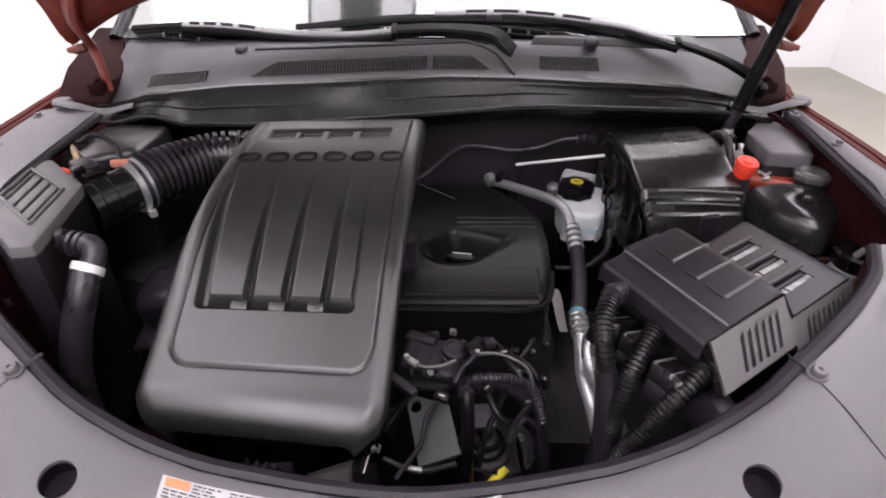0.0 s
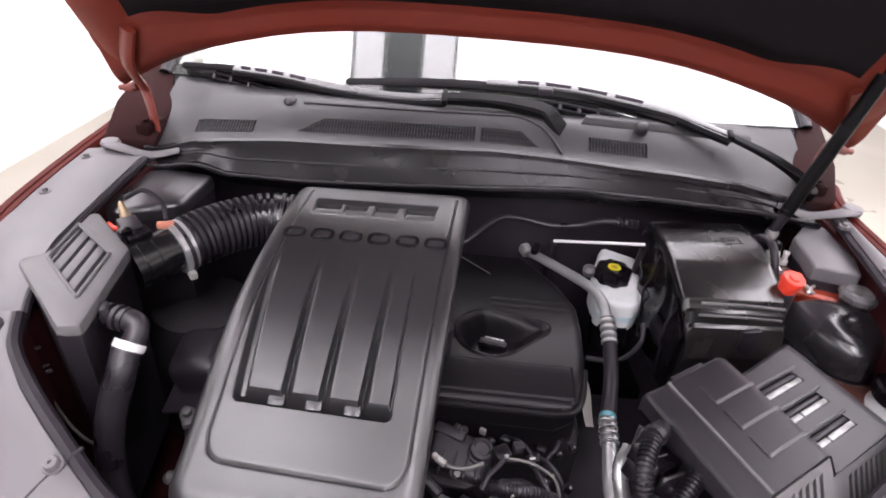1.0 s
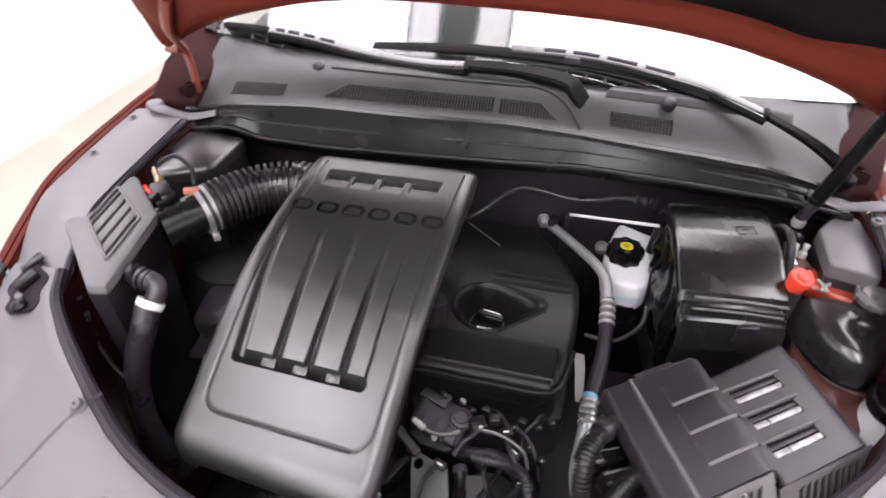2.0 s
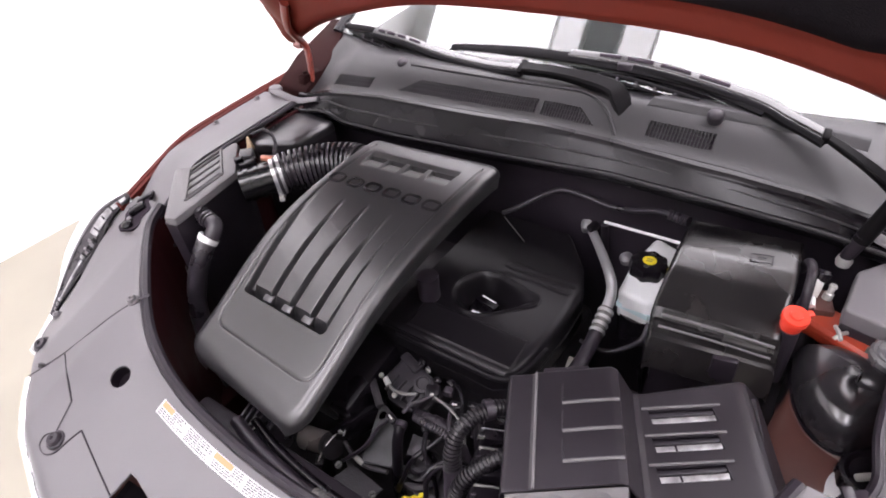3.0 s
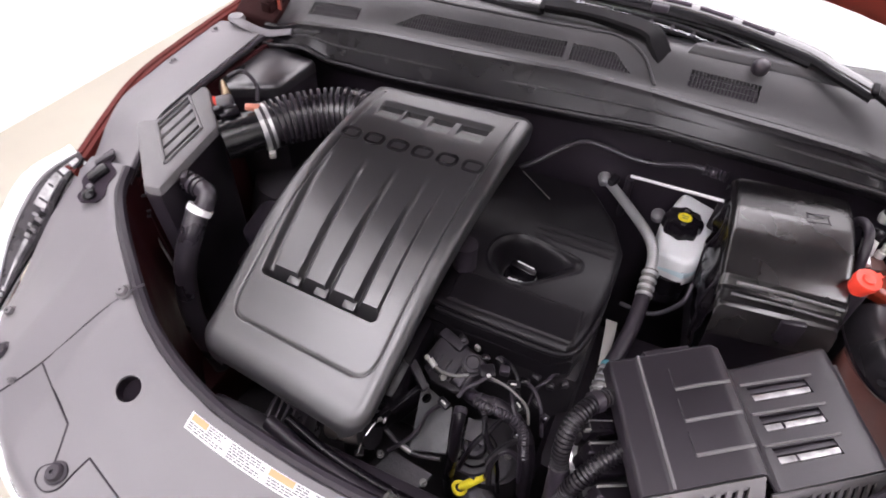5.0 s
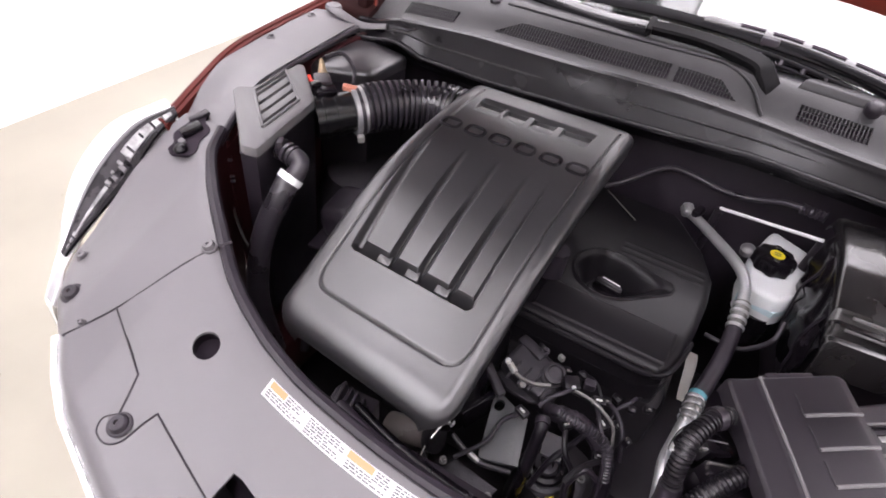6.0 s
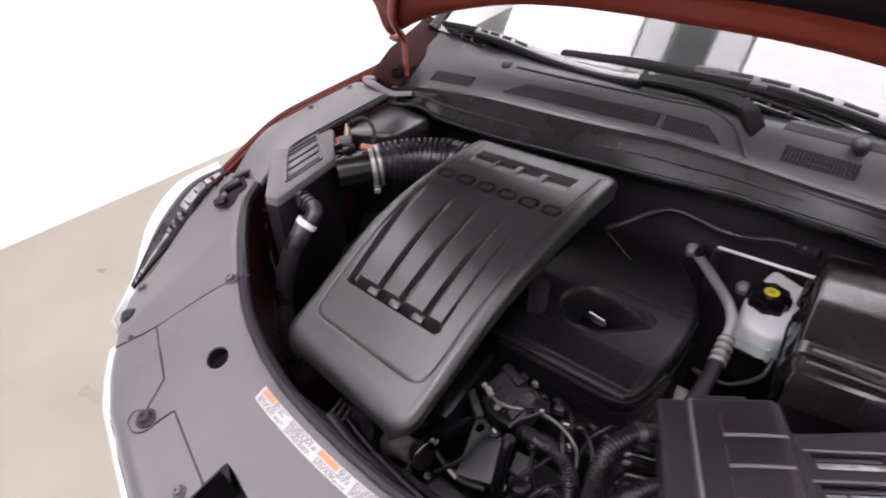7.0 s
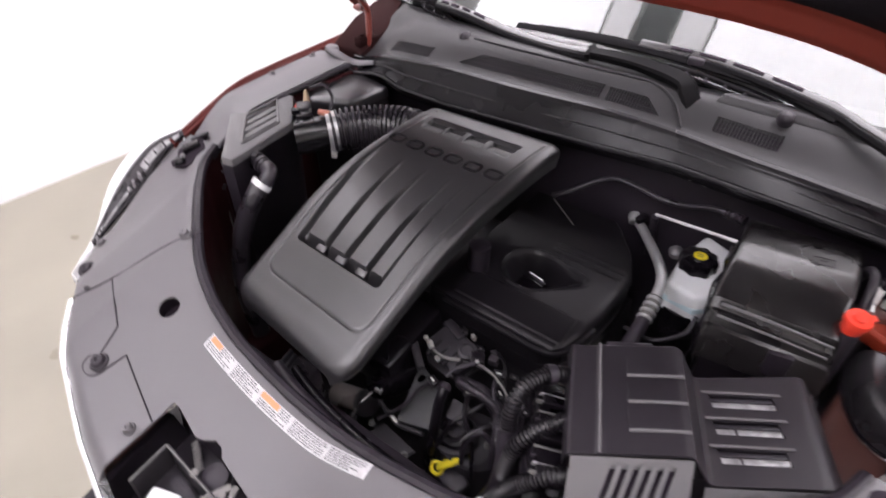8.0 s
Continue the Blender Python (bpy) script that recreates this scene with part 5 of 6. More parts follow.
part("body", prism(B(), [(0.332, 0.800), (0.490, 0.830), (0.480, 1.03), (0.312, 1.035)], 0.78, 1.0, 0.0, 0.96), PLASTIC, fuse)
# ridges coloured paler than the lid for the highlights along them
for dz, dy, w in ((0.0, 0.0, 0.0024), (-0.020, -0.004, 0.0020)):
    part("ridge", tube(B(), [(0.334, 0.796 + dy, 1.060 + dz), (0.408, 0.814 + dy, 1.050 + dz), (0.482, 0.830 + dy, 1.038 + dz)], w, 8, 4), LIDP, fuse, "grey ridge, pale for its highlight")
part("latch_clip", box(B(), (0.43, 0.806, 0.985), (0.035, 0.012, 0.05), (0, 0, 12), 0.003), PLASTIC, fuse)
bm = B()
for a, b, c, d in ((0, 0.010, 0.030, 0.0012), (0, -0.010, 0.030, 0.0012), (0.015, 0, 0.0012, 0.02), (-0.015, 0, 0.0012, 0.02), (0, 0.002, 0.012, 0.0012)):
    box(bm, (0.43 + a, 0.965 + b, 1.080), (c, d, 0.001), (-6, -4, 8))
part("moulded_mark", bm, PLASTIC, fuse)

brake = thing("brake_fluid_reservoir", (0.265, 0.99, 0.85), "milky white brake fluid reservoir with black cap", "reservoir")
part("tank", prism(B(), [(0.225, 0.945), (0.288, 0.935), (0.315, 0.965), (0.318, 1.075), (0.245, 1.095), (0.222, 1.03)], 0.875, lambda x, y: 0.940 + 0.55 * max(0, y - 1.035), 0.012, 0.94, 3), WHITEP, brake)
part("fluid_band", prism(B(), [(0.2265, 0.9470), (0.2875, 0.9370), (0.3135, 0.966), (0.3165, 1.05), (0.225, 1.03)], 0.897, 0.909, 0, 0.99), BLUISH, brake, "pale blue fluid line")
part("lower_neck", cyl(B(), (0.265, 0.97, 0.82), (0.265, 0.975, 0.88), 0.035, 0.04), SATIN, brake)
bm = B()
N = 8
prof = [(1.0, 0.0), (1.0, 0.016), (0.94, 0.022), (0.80, 0.024), (0.5, 0.0245)]
rings = []
for r, h in prof:
    rings.append([bm.verts.new((0.258 + 0.034 * r * (1 + 0.055 * math.cos(N * k * 2 * math.pi / 96)) * math.cos(k * 2 * math.pi / 96), 1.012 + 0.034 * r * (1 + 0.055 * math.cos(N * k * 2 * math.pi / 96)) * math.sin(k * 2 * math.pi / 96), 0.948 + h)) for k in range(96)])
for a, b in zip(rings, rings[1:]):
    for k in range(96):
        bm.faces.new((a[k], a[(k + 1) % 96], b[(k + 1) % 96], b[k]))
bm.faces.new(rings[-1])
bm.faces.new(rings[0][::-1])
reservoir_cap = part("cap", bm, SATIN, brake, "lobed black cap")
part("warning_sticker", cyl(B(), (0.258, 1.012, 0.971), (0.258, 1.012, 0.9735), 0.0125, n=28), YELLOW, reservoir_cap, "round yellow mark")
bm = B()
for dy, w in ((0.018, 0.012), (0.022, 0.008), (-0.018, 0.010), (-0.022, 0.008), (0.003, 0.012), (-0.003, 0.01)):
    box(bm, (0.258, 1.012 + dy, 0.9738), (w, 0.0016, 0.0006))
part("print_bar", bm, INK, reservoir_cap)

rod = thing("support_rod", (0.22, 1.05, 0.95), "bright straight metal rod behind the reservoir", "rod")
part("bar", cyl(B(), (0.146, 1.078, 0.980), (0.306, 1.020, 1.024), 0.0032, n=14), RODM, rod)
for p in ((0.146, 1.078, 0.975), (0.306, 1.020, 1.016)):
    part("foot", cyl(B(), p, (p[0], p[1] + 0.03, 0.86), 0.008), RUBBER, rod)

vac = thing("vacuum_line", (0.12, 1.09, 0.95), "thin grey bent metal line across the firewall", "pipe")
part("line", tube(B(), [(-0.06, 1.03, 0.965), (-0.028, 1.043, 0.983), (0.01, 1.08, 1.003), (0.042, 1.105, 1.010), (0.09, 1.11, 1.005), (0.14, 1.105, 1.000), (0.19, 1.10, 1.008), (0.235, 1.09, 1.028), (0.282, 1.077, 1.038)], 0.0050, 10), HOSEG, vac)
part("end_fitting", tube(B(), [(0.262, 1.082, 1.034), (0.30, 1.07, 1.038)], ribbed(0.0085, 0.0015, 0.008), 12, 12), PLASTIC, vac)
part("bracket_wire", cyl(B(), (-0.05, 1.02, 0.965), (0.02, 0.975, 0.955), 0.0013, n=6), CAST, vac)

ac = thing("refrigerant_pipe", (0.2, 0.9, 0.85), "silver aluminium refrigerant pipe with crimped rubber hose", "pipe")
part("upper_pipe", tube(B(), [(0.085, 1.155, 0.905), (0.11, 1.11, 0.925), (0.16, 1.03, 0.945), (0.205, 0.955, 0.960), (0.224, 0.915, 0.955), (0.229, 0.875, 0.940)], 0.0095, 16, 10), ALU, ac, "bare aluminium pipe")
part("end_block", box(B(), (0.097, 1.112, 0.931), (0.022, 0.026, 0.022), (20, 0, 30), 0.006, 3), FINM, ac, "rounded aluminium pipe end")
part("pipe_clip", box(B(), (0.116, 1.098, 0.944), (0.016, 0.024, 0.018), (20, 0, -25), 0.004, 2), SATIN, ac, "black plastic pipe clip")
part("side_valve", lathe(B(), [(0.008, 0), (0.0125, 0.004), (0.0125, 0.016), (0.008, 0.021), (0.003, 0.022)], (0.216, 1.022, 0.945), (-0.2, -0.3, 1), 18), GREYP, ac, "grey plastic valve cap")
def crimp(a, b, r):
    a, b = Vector(a), Vector(b)
    sleeve_part = part("crimp", tube(B(), [a, b], r * 0.88, 18, 2), CAST, ac, "ribbed metal crimp")
    for k in range(4):
        c = a.lerp(b, 0.12 + 0.25 * k)
        d = (b - a).normalized() * 0.0032
        part("crimp_ring", tube(B(), [c - d, c - d * 0.6, c + d * 0.6, c + d], lambda s: r if 0.001 < s < 0.0054 else r * 0.9, 20, 1), PIPEB, sleeve_part, "bright crimp ring")


crimp((0.229, 0.885, 0.944), (0.230, 0.835, 0.925), 0.0142)
part("hose", tube(B(), [(0.230, 0.842, 0.928), (0.228, 0.79, 0.908), (0.219, 0.735, 0.894), (0.211, 0.700, 0.889)], 0.0125, 16, 10), RUBBER, ac, "black rubber hose")
part("tape", tube(B(), [(0.2125, 0.7085, 0.8900), (0.2112, 0.7010, 0.889)], 0.0136, 14, 3), CYAN, ac, "teal tape")
crimp((0.211, 0.702, 0.889), (0.209, 0.655, 0.884), 0.0150)
part("lower_pipe", tube(B(), [(0.2095, 0.665, 0.885), (0.202, 0.615, 0.884), (0.197, 0.575, 0.884), (0.203, 0.54, 0.868), (0.215, 0.51, 0.82), (0.22, 0.49, 0.76)], 0.0112, 16, 10), PIPEB, ac, "bright aluminium pipe")
part("tag", sheet(B(), lambda u, v: V(lerp(0.186, 0.199, v) + 0.020 * u * (1 - 0.35 * v), lerp(0.838, 0.752, v), 0.842 - 0.020 * v + 0.008 * math.sin(5 * v)), 3, 10, (0.001, 0, -0.001)), TAGM, ac, "curled beige paper tag")
part("low_line", tube(B(), [(0.30, 0.90, 0.93), (0.295, 0.875, 0.905), (0.262, 0.844, 0.892), (0.235, 0.842, 0.885), (0.20, 0.85, 0.88)], 0.0044, 10), PEWTER, ac)

# control unit cover, standing askew
O = V(0.226, 0.601, 1.07)
PX, QX = V(0.818, 0.575, 0), V(0.42, -0.907, 0)


def L(p, q, z):
    return V(O.x + PX.x * p + QX.x * q, O.y + PX.y * p + QX.y * q, z)


unit = thing("control_unit_cover", tuple(L(0.13, 0.08, 0.92)), "black slotted plastic control unit cover standing askew", "cover")
UROWS = [(-0.037, 1.046), (-0.0355, 1.062), (-0.033, 1.0665), (-0.004, 1.0690), (0.0, 1.0715), (0.004, 1.072), (0.095, 1.074), (0.106, 1.071), (0.128, 1.038), (0.136, 1.034), (0.145, 1.033), (0.272, 1.030), (0.280, 1.026), (0.305, 0.995), (0.31, 0.97)]


def unit_f(u, v):
    p, z = half(UROWS, u)
    q0 = table([(-0.036, -0.003), (0.0, 0.0), (0.10, 0.0), (0.13, 0.018), (0.28, 0.004), (0.31, 0.01)], p)
    q1 = table([(-0.036, 0.164), (0.0, 0.166), (0.10, 0.166), (0.13, 0.176), (0.28, 0.172), (0.31, 0.165)], p)
    return L(p, lerp(q0, q1, v), z - 0.004 * smooth(0.03, 0.0, v))


unit_shell = part("shell", sheet(B(), unit_f, 104, 130, (0, 0, -0.004)), UNITP, unit)
bm = B()
for k in range(3):
    q = 0.057 + 0.040 * k
    prism(bm, [tuple(L(p, qq, 0).xy) for p, qq in ((0.146, q - 0.010), (0.228, q - 0.010), (0.232, q + 0.010), (0.150, q + 0.010))], 1.0, 1.1)
cut(unit_shell, bm)
for k in range(3):
    q = 0.057 + 0.040 * k
    # added floor below each slot, black for its inner shade
    bm = prism(B(), [tuple(L(p, qq, 0).xy) for p, qq in ((0.140, q - 0.014), (0.236, q - 0.014), (0.238, q + 0.014), (0.142, q + 0.014))], 1.018, 1.0205)
    part("slot_floor", bm, VOIDM, unit, "black floor put in as the slot's shade")
    bm = prism(B(), [tuple(L(p, qq, 0).xy) for p, qq in ((0.147, q + 0.0005), (0.230, q + 0.0005), (0.230, q + 0.0085), (0.150, q + 0.0085))], 1.020, 1.0305, 0.001)
    part("fin", bm, FINM, unit, "dull metal fin seen through the slot")
    bm = prism(B(), [tuple(L(p, qq, 0).xy) for p, qq in ((0.146, q - 0.008), (0.230, q - 0.008), (0.230, q - 0.002), (0.147, q - 0.002))], 1.020, 1.0290, 0.001)
    part("fin", bm, PEWTER, unit, "darker metal fin seen through the slot")
    if k:
        part("fin_step", box(B(), L(0.174, q + 0.0045, 1.0307), (0.0025, 0.008, 0.001), (0, 0, math.degrees(math.atan2(PX.y, PX.x)))), VOIDM, unit)
    # raised lines in paler plastic, so their highlights are put into the colour
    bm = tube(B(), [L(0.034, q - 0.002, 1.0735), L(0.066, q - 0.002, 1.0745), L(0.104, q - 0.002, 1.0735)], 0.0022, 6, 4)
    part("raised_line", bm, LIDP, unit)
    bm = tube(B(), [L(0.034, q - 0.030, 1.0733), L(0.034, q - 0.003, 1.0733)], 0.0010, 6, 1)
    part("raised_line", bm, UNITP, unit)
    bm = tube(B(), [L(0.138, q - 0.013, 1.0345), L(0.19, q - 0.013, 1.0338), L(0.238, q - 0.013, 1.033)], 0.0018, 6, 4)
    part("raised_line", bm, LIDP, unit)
# ridge paler than the shell, its highlight coloured in
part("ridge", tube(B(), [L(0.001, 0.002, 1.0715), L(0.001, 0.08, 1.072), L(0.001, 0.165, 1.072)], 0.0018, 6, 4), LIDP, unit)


def front_face(p0, p1, ztop, n):
    """Grey end face with a row of upright vents."""
    f = lambda u, v: L(lerp(p0, p1, u), 0.1675 + 0.034 * v + (0.008 if p0 > 0.1 else 0), ztop - 0.004 - 0.044 * v)
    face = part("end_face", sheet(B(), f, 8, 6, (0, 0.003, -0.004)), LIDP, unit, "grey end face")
    bm = B()
    for i in range(n):
        a = lerp(0.28, 0.86, (i + 0.5) / n) if p0 < 0.1 else lerp(0.16, 0.84, (i + 0.5) / n)
        w = 0.0034 / (p1 - p0)
        prism(bm, [tuple(f(a + 0.03 - w, 0.16).xy), tuple(f(a + 0.03 + w, 0.16).xy), tuple(f(a - 0.03 + w, 0.86).xy), tuple(f(a - 0.03 - w, 0.86).xy)], 0.9, 1.2)
    cut(face, bm)
    # added sheet that paints the shade behind the vent openings
    part("end_backing", sheet(B(), lambda u, v: f(u, v) + V(0, 0.012, -0.016), 4, 4, (0, 0.002, -0.002)), VOIDM, unit, "black sheet put in as shade behind the vents")


front_face(-0.03, 0.106, 1.072, 6)
front_face(0.128, 0.285, 1.032, 9)
turn = (0, 20, math.degrees(math.atan2(PX.y, PX.x)))
for q in (0.050, 0.100, 0.150):
    bm = B()
    c = L(-0.046, q, 1.012)
    box(bm, c, (0.050, 0.042, 0.024), turn, 0.003)
    box(bm, c + V(-0.014, -0.010, -0.014), (0.030, 0.036, 0.022), turn, 0.003)
    plug_part = part("connector", bm, SATIN, unit, "black wiring connector")
    # some ribs take a bright tone, to colour in highlights on black plastic
    for j in range(4):
        d = L(-0.050 - 0.003 * (j % 2), q - 0.0165 + 0.011 * j, 1.0235)
        part("connector_rib", box(B(), d, (0.040, 0.0030, 0.006), turn, 0.0008), (CAST, PLASTIC, FINM)[j % 3], plug_part, "connector rib toned for its highlight")
part("carrier", prism(B(), [tuple(L(p, q, 0).xy) for p, q in ((-0.02, 0.02), (0.29, 0.03), (0.28, 0.16), (-0.01, 0.16))], 0.75, 1.020), DARK, unit)
part("edge_clip", box(B(), L(0.04, 0.0, 1.066), (0.06, 0.008, 0.01), (0, 0, 35), 0.002), PLASTIC, unit)

nudge(unit, 0.003, 0.003, 0.0)

loom = thing("wiring_loom", (0.16, 0.45, 0.8), "thick taped wiring loom with ribbed conduits", "wiring loom")
for pts in ([(0.240, 0.575, 1.015), (0.222, 0.553, 1.045), (0.199, 0.526, 1.058), (0.183, 0.492, 1.052), (0.181, 0.468, 1.028), (0.188, 0.458, 0.985), (0.194, 0.456, 0.95)],
            [(0.280, 0.515, 1.012), (0.252, 0.500, 1.038), (0.225, 0.470, 1.030), (0.206, 0.446, 1.005), (0.198, 0.442, 0.96), (0.194, 0.447, 0.91)],
            [(0.305, 0.445, 1.005), (0.277, 0.432, 1.030), (0.240, 0.412, 1.005), (0.210, 0.408, 0.95), (0.192, 0.418, 0.89)]):
    part("conduit", tube(B(), pts, ribbed(0.0100, 0.0011, 0.0050), 14, 50), CONDP, loom, "ribbed conduit")
part("trunk", tube(B(), [(0.184, 0.462, 1.005), (0.190, 0.456, 0.975), (0.195, 0.451, 0.93), (0.188, 0.435, 0.87), (0.15, 0.405, 0.80), (0.05, 0.40, 0.74)], lambda s: 0.0125 + 0.0045 * smooth(0.0, 0.06, s), 16, 10), RUBBER, loom)
part("band", tube(B(), [(0.2035, 0.532, 1.0565), (0.1965, 0.524, 1.058)], 0.0134, 14, 2), PLASTIC, loom)
part("silver_elbow", tube(B(), [(0.211, 0.602, 0.945), (0.198, 0.579, 0.94), (0.197, 0.557, 0.925), (0.208, 0.541, 0.9), (0.227, 0.53, 0.865), (0.244, 0.52, 0.83)], 0.0105, 14), PIPEB, loom, "silver elbow")
part("plug", box(B(), (0.195, 0.40, 0.905), (0.022, 0.03, 0.018), (20, 0, 30), 0.004), WHITEP, loom, "white plug")
part("plug", box(B(), (0.300, 0.432, 0.965), (0.035, 0.05, 0.05), (20, 10, 30), 0.01), PLASTIC, loom)
part("wire", tube(B(), [(0.21, 0.585, 1.01), (0.20, 0.56, 0.98), (0.205, 0.52, 0.95), (0.22, 0.48, 0.92)], 0.004, 8), RUBBER, loom)

red = thing("terminal_cap", (0.49, 0.86, 1.05), "bright red plastic battery terminal cap", "terminal cap")
part("cap", lathe(B(), [(0.0125, -0.016), (0.0142, -0.008), (0.0155, 0.010), (0.0178, 0.012), (0.0180, 0.018), (0.0168, 0.0215), (0.0085, 0.0205), (0.0075, 0.0235), (0.002, 0.024)], (0.492, 0.864, 1.060), (0.08, -0.22, 1), 36), REDP, red)
part("tab", box(B(), (0.508, 0.876, 1.076), (0.012, 0.010, 0.006), (10, 0, 40), 0.002), REDP, red)
part("post", cyl(B(), (0.493, 0.863, 0.95), (0.492, 0.863, 1.052), 0.014), PLASTIC, red)
plugs = thing("sensor_plug", (0.505, 0.94, 1.0), "silver and brown service port fittings", "fitting")
part("cap", lathe(B(), [(0.013, 0), (0.0145, 0.004), (0.0145, 0.014), (0.011, 0.018), (0.004, 0.019)], (0.509, 0.972, 1.064), (0.1, 0.5, 1), 20), SATIN, plugs, "black dust cap")
part("body", cyl(B(), (0.508, 0.968, 1.066), (0.507, 0.950, 1.050), 0.0115, 0.0095, n=6), STEEL, plugs, "silver hexagon body")
part("stem", cyl(B(), (0.507, 0.952, 1.052), (0.511, 0.930, 1.046), 0.0055, n=12), CHROME, plugs)
part("screw", lathe(B(), [(0.007, 0), (0.007, 0.010), (0.0045, 0.011), (0.0045, 0.020), (0.006, 0.021), (0.005, 0.025)], (0.527, 0.958, 1.046), (0.1, 0.2, 1), 12), STEEL, plugs)
part("bracket", box(B(), (0.522, 0.955, 1.035), (0.030, 0.05, 0.02), (0, 0, 15), 0.004), BROWN, plugs, "brown painted bracket")
part("hose", tube(B(), [(0.487, 1.02, 1.04), (0.492, 0.995, 1.075), (0.498, 0.965, 1.082), (0.500, 0.940, 1.066), (0.503, 0.92, 1.03)], 0.007, 10), RUBBER, plugs)
part("pedestal", cyl(B(), (0.515, 0.955, 0.85), (0.515, 0.952, 1.03), 0.022), DARK, plugs)

tank = thing("coolant_tank", (0.60, 0.82, 0.85), "pillow shaped black plastic tank by the inner fender", "tank")
TK = [(0.513, 0.892), (0.518, 0.850), (0.532, 0.803), (0.556, 0.768), (0.590, 0.756), (0.625, 0.785), (0.655, 0.80), (0.658, 0.868), (0.600, 0.895), (0.550, 0.905)]
TKS = spline([(*p, 0) for p in TK + TK[:1]], 8)[:-1]


def tank_f(u, v):
    p = TKS[int(round(u * len(TKS))) % len(TKS)]
    cx, cy = 0.585, 0.835
    s, z = half([(0.93, 0.80), (0.99, 0.945), (1.0, 0.962), (0.985, 0.980), (0.95, 0.998), (0.88, 1.013), (0.76, 1.023), (0.55, 1.030), (0.30, 1.033), (0.02, 1.034)], v)
    z += 0.010 * (p.y - 0.83) / 0.07 * (1 - s)
    return V(cx + (p.x - cx) * s, cy + (p.y - cy) * s, z)


part("body", sheet(B(), tank_f, 80, 27, (0, 0, -0.002)), TANKP, tank)
part("seam", tube(B(), [(0.585 + (p.x - 0.585) * 1.01, 0.835 + (p.y - 0.835) * 1.01, 0.966) for p in TKS[::4]], 0.003, 8, 3), SATIN, tank)
part("neck", cyl(B(), (0.614, 0.872, 1.015), (0.614, 0.872, 1.046), 0.024), RUBBER, tank)
neck_cap = part("cap", lathe(B(), [(0.027, 0.0), (0.0285, 0.004), (0.0285, 0.010), (0.025, 0.014), (0.020, 0.013), (0.012, 0.015), (0.004, 0.0155)], (0.614, 0.872, 1.044), (0, 0, 1), 32), LIDP, tank, "grey cap with a worn top")
part("worn_top", lathe(B(), [(0.021, 0.0), (0.0205, 0.003), (0.014, 0.0045), (0.004, 0.004)], (0.614, 0.872, 1.0565), (0.05, 0, 1), 20), FINM, neck_cap, "worn silver top")
for k in range(8):
    a = k * math.pi / 4
    part("cap_rib", box(B(), (0.614 + 0.028 * math.cos(a), 0.872 + 0.028 * math.sin(a), 1.050), (0.006, 0.004, 0.010), (0, 0, math.degrees(a)), 0.001), LIDP, neck_cap)
apron = thing("inner_apron", (0.53, 0.80, 0.7), "reddish brown painted inner apron panel", "car body")
AP = spline([(0.520, 0.842, 0), (0.525, 0.826, 0), (0.532, 0.805, 0), (0.556, 0.770, 0), (0.585, 0.756, 0), (0.605, 0.752, 0)], 6)
AQ = spline([(0.517, 0.836, 0), (0.512, 0.810, 0), (0.509, 0.775, 0), (0.516, 0.722, 0), (0.542, 0.690, 0), (0.570, 0.672, 0)], 6)


def apron_f(u, v):
    k = u * (len(AP) - 1)
    i = min(int(k), len(AP) - 2)
    w = min(1.0, v * 1.5)
    p = AP[i].lerp(AP[i + 1], k - i).lerp(AQ[i].lerp(AQ[i + 1], k - i), w)
    return V(p.x, p.y, 0.960 - 0.022 * w * w - 0.25 * max(0.0, v * 1.5 - 1))


part("apron_panel", sheet(B(), apron_f, 36, 18, (0.006, 0.002, -0.002)), BROWN, apron)
part("flange_edge", tube(B(), [p + V(-0.001, -0.001, 0.962) for p in AP[2::4]], 0.0035, 6, 6), BROWN, apron)


def rail_f(u, v):
    p = V(0.512, 0.945, 0).lerp(V(0.66, 0.875, 0), u)
    o, z = half([(-0.026, 1.012), (-0.026, 1.026), (-0.022, 1.032), (-0.014, 1.034), (0.012, 1.036), (0.020, 1.034), (0.024, 1.028), (0.024, 1.0)], v)
    return V(p.x + 0.43 * o, p.y + 0.9 * o, z)


part("upper_rail", sheet(B(), rail_f, 16, 21, (0, 0, -0.006)), STRAPM, apron, "bright red painted rail")
part("spring_clip", tube(B(), [(0.546, 0.914, 1.038), (0.552, 0.903, 1.037), (0.556, 0.892, 1.034)], 0.0032, 8), STEEL, apron, "silver spring clip")
part("spring_clip", tube(B(), [(0.562, 0.906, 1.040), (0.554, 0.901, 1.037), (0.548, 0.893, 1.032)], 0.0028, 8), STEEL, apron, "silver spring clip")

washer = thing("washer_reservoir", (0.625, 0.71, 0.80), "white plastic washer bottle with dark ribbed cap", "reservoir")
WX, WY = 0.622, 0.716
part("bottle", lathe(B(), [(0.046, 0.0), (0.047, 0.05), (0.046, 0.11), (0.042, 0.135), (0.033, 0.150), (0.030, 0.165)], (WX, WY, 0.815), n=32), WHITEP, washer)
washer_cap = part("cap", lathe(B(), [(0.034, -0.004), (0.0365, 0.0), (0.0365, 0.018), (0.033, 0.022), (0.027, 0.019), (0.018, 0.021), (0.006, 0.022)], (WX, WY, 0.978), n=36), SATIN, washer, "dark ribbed cap")
for k in range(12):
    a = k * math.pi / 6
    part("cap_rib", box(B(), (WX + 0.0365 * math.cos(a), WY + 0.0365 * math.sin(a), 0.988), (0.005, 0.006, 0.016), (0, 0, math.degrees(a)), 0.001), SATIN, washer_cap)
